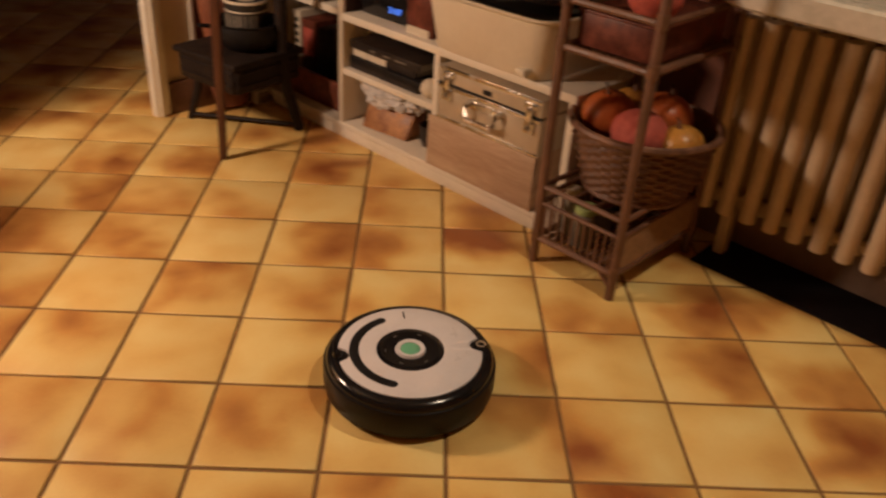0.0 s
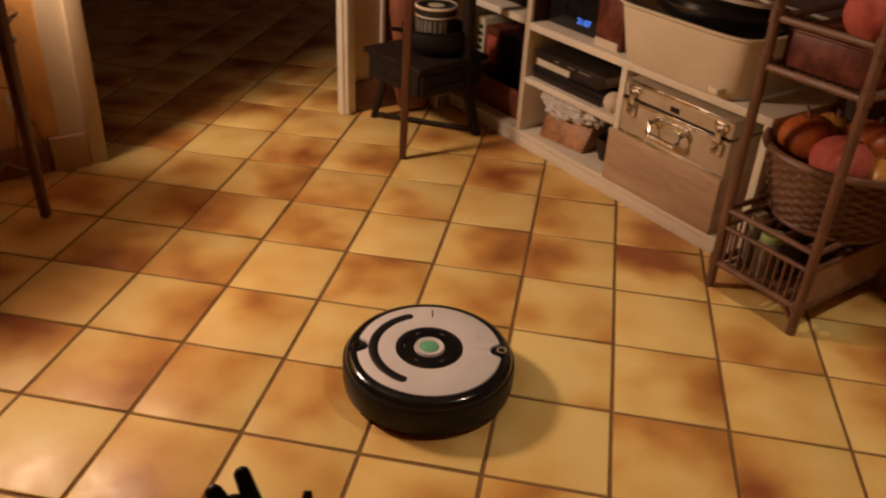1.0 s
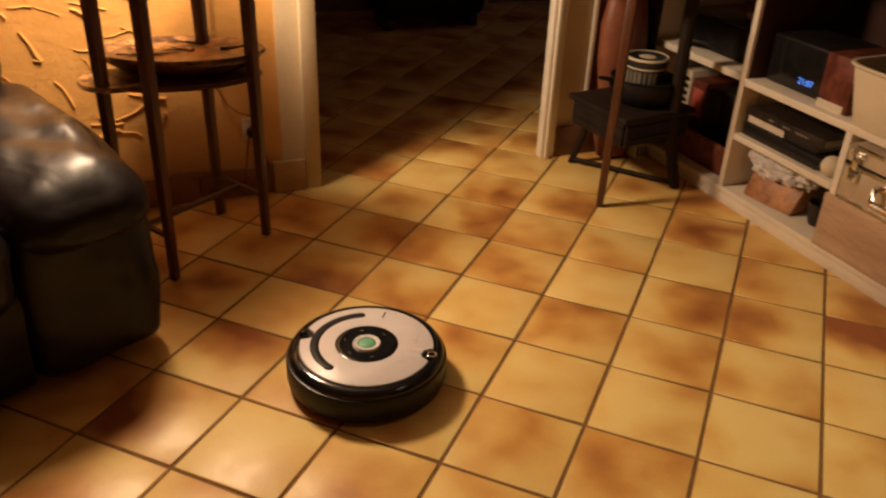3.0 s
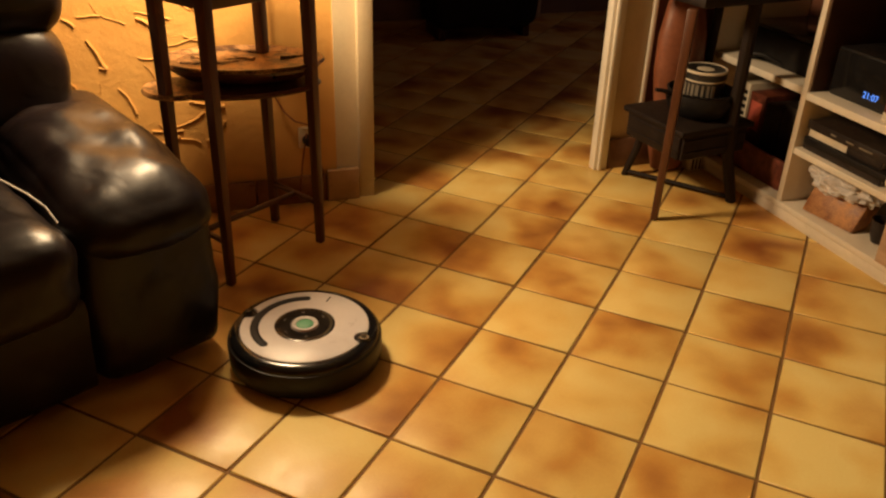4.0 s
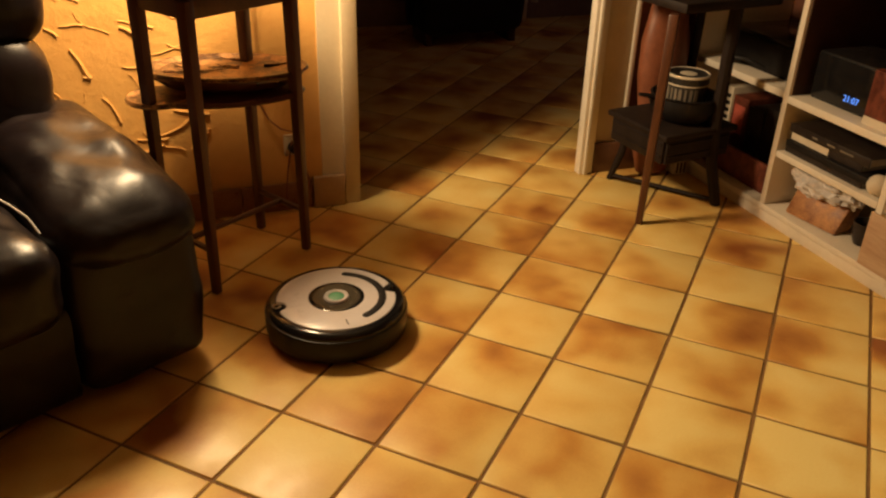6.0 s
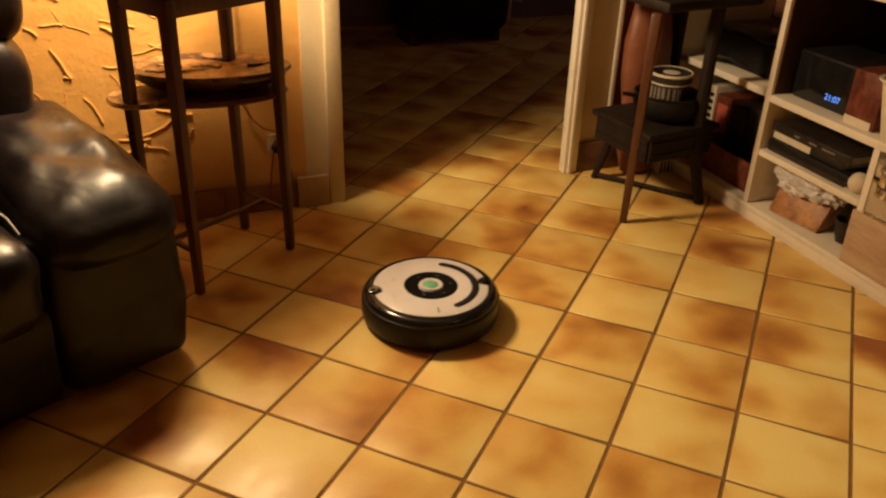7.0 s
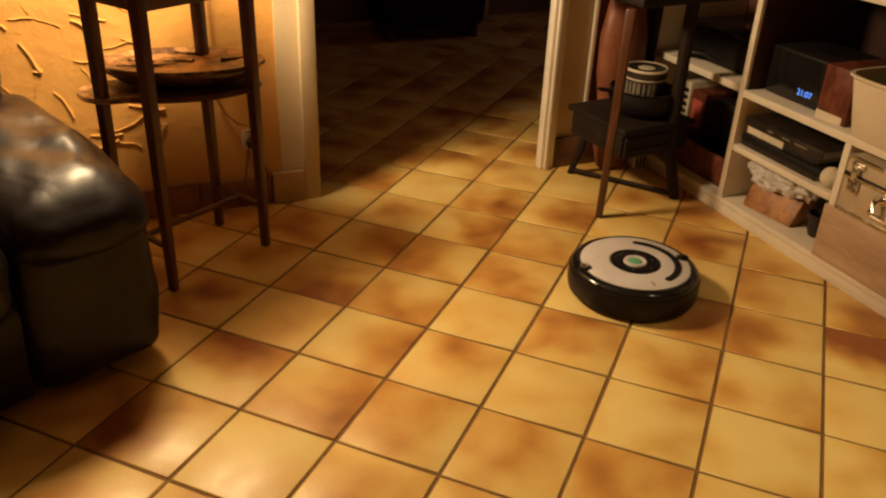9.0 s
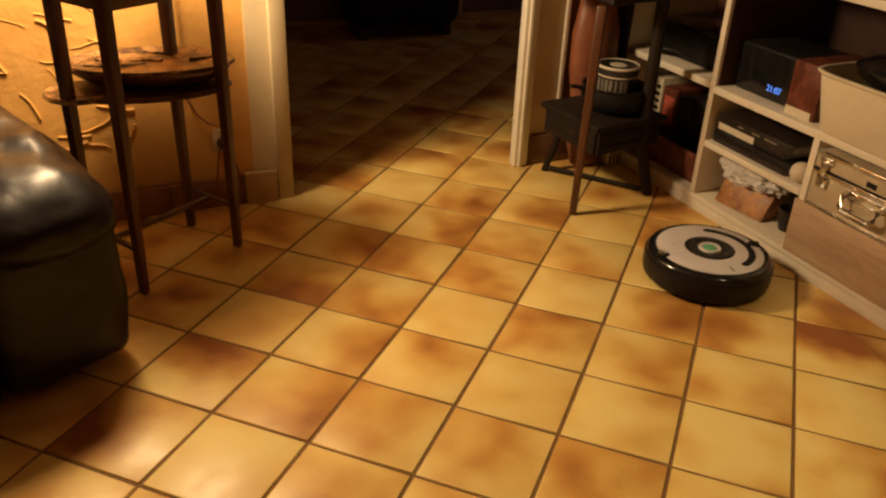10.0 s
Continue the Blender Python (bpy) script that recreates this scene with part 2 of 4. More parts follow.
def part(name, bm, mat, parent=None, label="", smooth=35):
    me = bpy.data.meshes.new(name)
    bmesh.ops.recalc_face_normals(bm, faces=bm.faces)
    if smooth:
        for f in bm.faces:
            f.smooth = True
        for e in bm.edges:
            e.smooth = len(e.link_faces) == 2 and e.calc_face_angle(0) < radians(smooth)
    bm.to_mesh(me)
    bm.free()
    me.materials.append(mat)
    ob = new(name, me)
    if parent:
        ob.parent = parent
    if label:
        tagged(ob, label)
    return ob


def thing(name, m, label, category, group=""):
    ob = new(name)
    ob.empty_display_size = 0.05
    ob.matrix_basis = m
    return tagged(ob, label, category, group)


def setting(name, bm, mat, m=None, label="", category="wall"):
    ob = part(name, bm, mat)
    if m:
        ob.matrix_basis = m
    return tagged(ob, label, category, kind="structure")


def box(bm, lo, hi, bevel=0.0, seg=2, m=None):
    made = bmesh.ops.create_cube(bm, size=1.0)["verts"]
    lo, hi = Vector(lo), Vector(hi)
    for v in made:
        v.co = Vector([(lo[k] + hi[k]) / 2 + v.co[k] * (hi[k] - lo[k]) for k in range(3)])
    if bevel:
        edges = list({e for v in made for e in v.link_edges})
        made = [v for v in bmesh.ops.bevel(bm, geom=edges, offset=bevel, segments=seg, affect="EDGES", profile=0.5)["verts"]]
    if m:
        bmesh.ops.transform(bm, matrix=m, verts=list(set(made)))
    return bm


def new_box(lo, hi, bevel=0.0, seg=2):
    return box(bmesh.new(), lo, hi, bevel, seg)


def lathe(bm, profile, seg=40, m=None, start=0.0, turn=360.0, ripple=0.0, lobes=0):
    """Turns a profile of (radius, height) about z."""
    closed = turn >= 360
    rings = []
    for k in range(seg if closed else seg + 1):
        a = radians(start + turn * k / seg)
        ring = []
        for r, z in profile:
            rr = r * (1 + ripple * math.cos(lobes * a)) if lobes else r
            co = Vector((rr * math.cos(a), rr * math.sin(a), z))
            ring.append(bm.verts.new(m @ co if m else co))
        rings.append(ring)
    for k in range(seg):
        a, b = rings[k], rings[(k + 1) % len(rings)]
        for i in range(len(profile) - 1):
            quad = [a[i], b[i], b[i + 1], a[i + 1]]
            bm.faces.new(quad)
    bmesh.ops.remove_doubles(bm, verts=[v for r in rings for v in r], dist=1e-6)
    return bm


def tube(bm, points, radius, seg=8, end=None, flat=1.0):
    """A rod along points; end: the radius at its far end."""
    points = [Vector(p) for p in points]
    end = radius if end is None else end
    rings = []
    for k, p in enumerate(points):
        d = (points[min(k + 1, len(points) - 1)] - points[max(k - 1, 0)]).normalized()
        side = d.cross(Vector((0, 0, 1)) if abs(d.z) < 0.9 else Vector((1, 0, 0))).normalized()
        up = side.cross(d)
        r = radius + (end - radius) * k / max(1, len(points) - 1)
        rings.append([bm.verts.new(p + side * r * math.cos(2 * math.pi * i / seg) + up * r * flat * math.sin(2 * math.pi * i / seg)) for i in range(seg)])
    for a, b in zip(rings, rings[1:]):
        for i in range(seg):
            bm.faces.new([a[i], a[(i + 1) % seg], b[(i + 1) % seg], b[i]])
    bm.faces.new(rings[0][::-1])
    bm.faces.new(rings[-1])
    return bm


def taper(bm, foot, top, at_foot, at_top, bevel=0.003, m=None):
    """A tapered square leg between two places."""
    made = bmesh.ops.create_cube(bm, size=1.0)["verts"]
    for v in made:
        c, w = (top, at_top) if v.co.z > 0 else (foot, at_foot)
        v.co = Vector((c[0] + v.co.x * w, c[1] + v.co.y * w, c[2]))
    if m:
        bmesh.ops.transform(bm, matrix=m, verts=made)
    bmesh.ops.bevel(bm, geom=list({e for v in made for e in v.link_edges}), offset=bevel, segments=2, affect="EDGES", profile=0.5)
    return bm


def cushion(lo, hi, round_=0.08, puff=0.02, seed=0, cuts=10):
    """A stuffed leather block: rounded, swollen and dented."""
    bm = bmesh.new()
    bmesh.ops.create_cube(bm, size=2.0)
    bmesh.ops.subdivide_edges(bm, edges=bm.edges[:], cuts=cuts, use_grid_fill=True)
    lo, hi = Vector(lo), Vector(hi)
    half, mid = (hi - lo) / 2, (hi + lo) / 2
    for v in bm.verts:
        p = Vector([v.co[k] * half[k] for k in range(3)])
        core = Vector([max(-(half[k] - round_), min(half[k] - round_, p[k])) for k in range(3)])
        d = p - core
        if d.length > 1e-6:
            p = core + d.normalized() * min(round_, d.length) if d.length > round_ else p
        swell = (1 - v.co.x ** 2 * 0.9) * (1 - v.co.y ** 2 * 0.9)
        p.z += puff * swell * (1 if v.co.z > 0 else 0)
        n = noise.noise(p * 8 + Vector((seed, 3 * seed, 0))) * 0.010 + noise.noise(p * 19 + Vector((seed, 0, 7))) * 0.0040
        if d.length > 1e-6:
            p += d.normalized() * n
        v.co = p + mid
    return bm

# ---- the room ----
WALL_Q, DOOR_L, DOOR_R, RIGHT_P = 1.18, 0.60, 1.410, 2.20
LEFT_P, NEAR_Q, HIGH = -2.1, -2.9, 2.5

grout = new_box((-4.2, -4.4, -0.06), (4.6, 5.4, -0.003))
setting("floor", grout, GROUT, None, "brown grout bed under flamed ochre floor tiles", "floor")
floor = bpy.data.objects["floor"]

setting("ceiling", new_box((LEFT_P - 0.2, NEAR_Q - 0.2, HIGH), (3.6, WALL_Q + 0.10, HIGH + 0.1)), CEILING, ROOM, "plain cream painted ceiling", "ceiling")
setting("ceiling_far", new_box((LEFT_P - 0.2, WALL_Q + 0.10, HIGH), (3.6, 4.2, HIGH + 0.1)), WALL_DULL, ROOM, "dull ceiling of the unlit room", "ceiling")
setting("wall_left_of_door", new_box((LEFT_P, WALL_Q, 0), (DOOR_L - 0.12, WALL_Q + 0.10, HIGH)), STUCCO, ROOM, "ochre wall with rough trowelled stucco ridges")
setting("wall_beside_door", new_box((DOOR_L - 0.12, WALL_Q - 0.006, 0), (DOOR_L - 0.002, WALL_Q + 0.10, HIGH)), PAINT_CREAM, ROOM, "narrow cream painted wall strip beside the doorway")
setting("wall_over_door", new_box((DOOR_L - 0.002, WALL_Q, 2.05), (DOOR_R + 0.056, WALL_Q + 0.10, HIGH)), PAINT_CREAM, ROOM, "cream wall above the doorway")
setting("wall_right_of_door", new_box((DOOR_R + 0.056, WALL_Q, 0), (DOOR_R + 0.180, WALL_Q + 0.10, HIGH)), PAINT_CREAM, ROOM, "cream wall strip between doorway and corner")
setting("wall_corner", new_box((DOOR_R + 0.180, WALL_Q + 0.01, 0), (RIGHT_P, WALL_Q + 0.10, HIGH)), WALL_RED, ROOM, "red-brown wall in the corner behind the stand")
setting("wall_right", new_box((RIGHT_P, -0.45, 0), (RIGHT_P + 0.12, WALL_Q + 0.10, HIGH)), WALL_RED, ROOM, "red-brown wall behind the white shelves")
setting("wall_window", new_box((RIGHT_P, NEAR_Q, 0), (RIGHT_P + 0.12, -0.45, HIGH)), WALL_DULL, ROOM, "dull brown wall behind the radiator")
setting("wall_left", new_box((LEFT_P - 0.1, NEAR_Q, 0), (LEFT_P, WALL_Q + 0.10, HIGH)), STUCCO, ROOM, "ochre stucco side wall")
setting("wall_near", new_box((LEFT_P - 0.1, NEAR_Q - 0.1, 0), (RIGHT_P + 0.12, NEAR_Q, HIGH)), STUCCO, ROOM, "ochre stucco end wall")

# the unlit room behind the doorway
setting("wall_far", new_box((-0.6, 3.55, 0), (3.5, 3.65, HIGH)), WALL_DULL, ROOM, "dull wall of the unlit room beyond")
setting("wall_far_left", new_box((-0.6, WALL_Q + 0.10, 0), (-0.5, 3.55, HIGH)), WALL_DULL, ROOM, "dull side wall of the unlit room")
# the right wall leaves an added gap for the fill light
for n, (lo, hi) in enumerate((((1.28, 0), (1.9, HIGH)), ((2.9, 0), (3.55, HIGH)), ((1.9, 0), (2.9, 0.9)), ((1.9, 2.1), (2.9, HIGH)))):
    setting("wall_far_right_%d" % (n + 1), new_box((3.4, lo[0], lo[1]), (3.5, hi[0], hi[1])), WALL_DULL, ROOM, "dull side wall of the unlit room, round an added opening")
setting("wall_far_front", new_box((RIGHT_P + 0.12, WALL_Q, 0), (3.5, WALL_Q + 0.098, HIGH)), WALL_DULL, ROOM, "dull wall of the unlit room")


def trims():
    bm = new_box((DOOR_L - 0.05, WALL_Q - 0.022, 0), (DOOR_L, WALL_Q + 0.108, 2.05), 0.005)
    setting("door_trim_1", bm, PAINT_CREAM, ROOM, "chipped white painted door frame post", "door frame")
    bm = new_box((DOOR_R, WALL_Q - 0.022, 0), (DOOR_R + 0.054, WALL_Q + 0.016, 2.05), 0.005)
    box(bm, (DOOR_R + 0.014, WALL_Q - 0.030, 0), (DOOR_R + 0.032, WALL_Q - 0.020, 2.05), 0.004)
    setting("door_trim_2", bm, PAINT_TRIM, ROOM, "white painted door frame post with a groove", "door frame")
    setting("door_trim_3", new_box((DOOR_L, WALL_Q - 0.022, 2.05), (DOOR_R, WALL_Q - 0.002, 2.11), 0.004), PAINT_TRIM, ROOM, "white painted door frame head", "door frame")
    setting("corner_bead", new_box((DOOR_R + 0.160, WALL_Q - 0.016, 0.115), (DOOR_R + 0.178, WALL_Q - 0.002, HIGH), 0.005), PAINT_TRIM, ROOM, "white corner strip along the wall edge", "trim")
    p = LEFT_P
    setting("plinth_block", new_box((DOOR_L - 0.155, WALL_Q - 0.030, 0), (DOOR_L - 0.053, WALL_Q - 0.008, 0.105), 0.004), BEIGE, ROOM, "beige plinth block beside the door post", "baseboard")
    while p < DOOR_L - 0.17:
        q = min(p + 0.228, DOOR_L - 0.157)
        setting("baseboard", new_box((p, WALL_Q - 0.018, 0), (q, WALL_Q - 0.008, 0.092), 0.003), TERRACOTTA, ROOM, "glazed terracotta baseboard tile", "baseboard")
        p += 0.232
    setting("baseboard", new_box((DOOR_R + 0.057, WALL_Q - 0.018, 0), (DOOR_R + 0.26, WALL_Q - 0.006, 0.11), 0.003), plain("dark_baseboard", (0.10, 0.045, 0.022), (0.17, 0.08, 0.04), 0.4, 12), ROOM, "dark brown baseboard tile", "baseboard")


trims()


def stucco_ridges():
    """Short trowel ridges that stand out of the plaster."""
    rng = random.Random(5)
    bm = bmesh.new()
    for k in range(150):
        p, z = rng.uniform(-0.95, 0.12), rng.uniform(0.22, 1.1)
        a, length = rng.choice((rng.uniform(-0.5, 0.3), rng.uniform(-1.3, -0.6))), rng.uniform(0.02, 0.11)
        pts, bend = [], rng.uniform(-9, 9)
        for s in range(7):
            pts.append((p, WALL_Q - 0.001, z))
            p += math.cos(a) * length / 6
            z += math.sin(a) * length / 6
            a += bend * length / 6 + rng.uniform(-0.25, 0.25)
        w = rng.choice((0.0016, 0.0022, 0.003, 0.004, 0.0055))
        tube(bm, pts, w * 0.6, 6, w, 1.2)
    ob = part("stucco_ridges", bm, STUCCO)
    ob.matrix_basis = ROOM
    tagged(ob, "raised trowel ridges in the ochre stucco", "stucco", kind="stuff")


stucco_ridges()


def white_shelf_unit():
    """A low white shelf along the right wall, in three bays."""
    F, B = 1.806, 2.195
    t = thing("shelf_unit", ROOM, "white painted shelf unit, full of boxes and books", "shelf")
    part("plinth", new_box((F + 0.004, -0.255, 0), (B, 1.16, 0.036), 0.002), SHELF_WHITE, t)
    part("bottom_board", new_box((F - 0.002, -0.255, 0.036), (B, 1.16, 0.056), 0.003), SHELF_WHITE, t)
    for q, top in ((1.14, 1.3), (0.652, 1.3), (0.222, 0.395), (-0.255, 0.395)):
        part("upright", new_box((F, q, 0.056), (B, q + 0.022, top), 0.002), SHELF_WHITE, t)
    # two dark sheets put the shade of the upper bay into colour
    part("shade_sheet", new_box((F + 0.010, 0.6475, 0.4185), (B, 0.6515, 0.7515), 0), SHADE_BROWN, t, "dark brown sheet with the upper bay's shade in its colour")
    part("shade_back", new_box((B - 0.006, -0.2325, 0.4185), (B - 0.001, 0.647, 0.7515), 0), SHADE_BROWN, t, "dark brown back sheet with the upper bay's shade in its colour")
    part("shelf_board", new_box((F, 0.245, 0.222), (B, 0.651, 0.243), 0.003), SHELF_WHITE, t)
    part("shelf_board", new_box((F - 0.002, -0.255, 0.395), (B, 0.651, 0.418), 0.003), SHELF_WHITE, t)
    part("shelf_board", new_box((F + 0.02, 0.675, 0.395), (B, 1.139, 0.418), 0.003), SHELF_WHITE, t)
    part("shelf_board", new_box((F, -0.255, 0.752), (B, 0.651, 0.775), 0.003), SHELF_WHITE, t)
    part("shelf_board", new_box((F + 0.02, 0.675, 0.72), (B, 1.139, 0.742), 0.003), SHELF_WHITE, t)
    return t


white_shelf_unit()


def radiator():
    t = thing("radiator", ROOM, "old cream cast-iron column radiator", "radiator")
    for k in range(15):
        q = -0.515 - 0.0625 * k
        bm = bmesh.new()
        for p in (2.085, 2.150):
            tube(bm, [(p, q, 0.135), (p, q, 0.16), (p, q, 0.60), (p, q, 0.635)], 0.0215, 12, flat=1.0)
        box(bm, (2.085, q - 0.017, 0.585), (2.15, q + 0.017, 0.63), 0.012)
        box(bm, (2.085, q - 0.017, 0.15), (2.15, q + 0.017, 0.19), 0.012)
        part("column", bm, RAD_PAINT, t)
    part("pipe", tube(bmesh.new(), [(2.118, -0.50, 0.17), (2.118, -1.42, 0.17)], 0.016, 10), RAD_PAINT, t)
    for q in (-0.577, -1.33):
        part("foot", new_box((2.10, q - 0.014, 0), (2.14, q + 0.014, 0.155), 0.004), RAD_PAINT, t)
    bm = bmesh.new()
    edge = [(2.198, -0.50)] + [(1.965 - 0.11 * math.sin(radians(a)), -0.61 + 0.11 * math.cos(radians(a))) for a in range(0, 91, 9)] + [(1.855, -2.4), (2.198, -2.4)]
    rings = [[bm.verts.new((p + g * (p < 2.1), q - g * (q > -0.7), z)) for p, q in edge] for g, z in ((0.006, 0.70), (0, 0.706), (0, 0.749), (0.006, 0.755))]
    for u, v in zip(rings, rings[1:]):
        for k in range(len(edge)):
            bm.faces.new([u[k], u[(k + 1) % len(edge)], v[(k + 1) % len(edge)], v[k]])
    bm.faces.new(rings[0][::-1])
    bm.faces.new(rings[-1])
    setting("window_sill", bm, MARBLE, ROOM, "grey marble window sill above the radiator", "sill")


radiator()
# thin black strip, added for the dark floor area below the radiator
strip_ob = part("dark_strip", new_box((2.015, -2.3, 0.0012), (2.194, -0.545, 0.006), 0.002), STRIP_BLACK)
strip_ob.matrix_basis = ROOM
tagged(strip_ob, "thin black strip on the tiles below the radiator", "mat")

# ---- things ----


def side_table():
    """Tall narrow table with four tapered legs and a shelf."""
    legs = [(-0.440, 0.562), (-0.370, 0.882), (-0.568, 0.933), (-0.638, 0.612)]
    cx, cy = -0.504, 0.747
    t = thing("side_table", pose(cx, cy, 0), "tall dark-stained wooden side table with tapered legs", "side table")
    for x, y in legs:
        d = Vector((x - cx, y - cy))
        part("leg", taper(bmesh.new(), (d.x, d.y, 0), (d.x * 0.97, d.y * 0.97, 0.76), 0.021, 0.031, m=None), DARK_WOOD, t)
    ax = math.degrees(math.atan2(0.320, 0.070))
    turn = pose(0, 0, 0, 0, 0, ax)
    bm = bmesh.new()
    box(bm, (-0.165, -0.106, 0.715), (0.165, 0.106, 0.79), 0.003, m=turn)
    part("apron", bm, DARK_WOOD, t)
    bm = bmesh.new()
    box(bm, (-0.195, -0.14, 0.79), (0.195, 0.14, 0.812), 0.006, m=turn)
    part("tabletop", bm, DARK_WOOD, t)
    bm = bmesh.new()
    lathe(bm, [(0, 0.462), (0.185, 0.462), (0.192, 0.468), (0.185, 0.476), (0, 0.476)], 48, pose(-0.040, 0.050, 0, 0, 0, 42) @ Matrix.Diagonal((1.12, 0.62, 1, 1)))
    part("shelf", bm, DARK_WOOD, t)
    bm = bmesh.new()
    lathe(bm, [(0, 0.464), (0.07, 0.464), (0.074, 0.470), (0.07, 0.4775), (0, 0.4775)], 40, pose(-0.152, -0.068, 0) @ Matrix.Diagonal((1.22, 1.22, 1, 1)))
    part("shelf_lobe", bm, TRAY_WOOD, t, "rounded lobe with worn inlay")
    for a, b in ((0, 3), (1, 2)):
        p, q = [Vector((legs[k][0] - cx, legs[k][1] - cy, 0.125)) for k in (a, b)]
        part("stretcher", tube(bmesh.new(), [p, q], 0.008, 8), DARK_WOOD, t)
    m1, m2 = [Vector(((legs[a][0] + legs[b][0]) / 2 - cx, (legs[a][1] + legs[b][1]) / 2 - cy, 0.125)) for a, b in ((0, 3), (1, 2))]
    part("stretcher", tube(bmesh.new(), [m1, m2], 0.008, 8), DARK_WOOD, t)

    # a carved oval top lies on the shelf, let in between the legs
    oval = pose(-0.058, 0.088, 0.0, 0, 0, 33) @ Matrix.Diagonal((1, 0.60, 1, 1))
    part("bowl", lathe(bmesh.new(), [(0, 0.477), (0.120, 0.477), (0.165, 0.486), (0.205, 0.512), (0.207, 0.520), (0, 0.520)], 56, oval), DARK_WOOD, t)
    part("carved_rim", lathe(bmesh.new(), [(0.170, 0.5205), (0.212, 0.5205), (0.219, 0.5255), (0.215, 0.532), (0.192, 0.531), (0.172, 0.5245)], 64, oval), TRAY_WOOD, t, "carved rim with worn pale inlay")
    part("carved_top", lathe(bmesh.new(), [(0, 0.5225), (0.110, 0.5230), (0.150, 0.5240), (0.170, 0.5242)], 48, oval), TRAY_WOOD, t, "carved pale inlay")
    rng = random.Random(8)
    for k in range(9):  # leaves and stems carved in relief
        a0, r0 = rng.uniform(0, 6.28), rng.uniform(0.02, 0.15)
        c = Vector((r0 * math.cos(a0), r0 * math.sin(a0), 0.527))
        d = Vector((math.cos(a0 * 1.7), math.sin(a0 * 1.7), 0)) * rng.uniform(0.025, 0.06)
        bend = Vector((-d.y, d.x, 0)) * rng.uniform(-0.4, 0.4)
        pts = [oval @ (c - d), oval @ (c - d * 0.3 + bend), oval @ (c + d * 0.3 + bend), oval @ (c + d)]
        part("relief", tube(bmesh.new(), pts, rng.uniform(0.005, 0.010), 8, 0.003, 0.5), TRAY_WOOD, t)


side_table()


def sofa():
    """Right-hand end of a black leather sofa; x runs along its front, y to its back."""
    t = thing("sofa", pose(-0.250, 0.325, 0, 0, 0, 158.9), "black leather sofa with a padded shiny armrest", "sofa")
    # own space: x to the back, y along the front away from the table
    part("arm_base", cushion((0.0, 0.0, 0.02), (0.90, 0.30, 0.40), 0.05, 0.0, 3, 16), LEATHER, t)
    bm = cushion((-0.020, -0.018, 0.29), (0.66, 0.315, 0.50), 0.10, 0.020, 1, 34)
    for v in bm.verts:
        v.co.z -= 0.075 * max(0.0, 1 - (v.co.x + 0.02) / 0.42) ** 1.3 * max(0.0, (v.co.z - 0.30) / 0.2)
        v.co.z += (0.014 * noise.noise(Vector((v.co.x * 6, v.co.y * 8, 4.0))) + 0.006 * noise.noise(Vector((v.co.x * 15, v.co.y * 12, 9.0)))) * max(0.0, (v.co.z - 0.36) / 0.1)
    part("arm_pad", bm, LEATHER, t)
    part("seat_base", cushion((0.012, 0.29, 0.02), (0.90, 1.55, 0.26), 0.03, 0.0, 4), LEATHER, t)
    part("seat_cushion", cushion((-0.085, 0.305, 0.24), (0.62, 0.92, 0.435), 0.07, 0.03, 6, 14), LEATHER, t)
    part("seat_cushion", cushion((-0.085, 0.925, 0.24), (0.62, 1.55, 0.435), 0.07, 0.03, 7, 14), LEATHER, t)
    part("backrest", cushion((0.44, 0.07, 0.40), (0.84, 0.92, 0.70), 0.10, 0.0, 8, 14), LEATHER, t)
    part("backrest", cushion((0.45, 0.045, 0.64), (0.86, 0.90, 0.98), 0.11, 0.0, 9, 14), LEATHER, t)
    part("backrest", cushion((0.46, 0.93, 0.34), (0.86, 1.55, 0.96), 0.10, 0.0, 10, 12), LEATHER, t)


sofa()


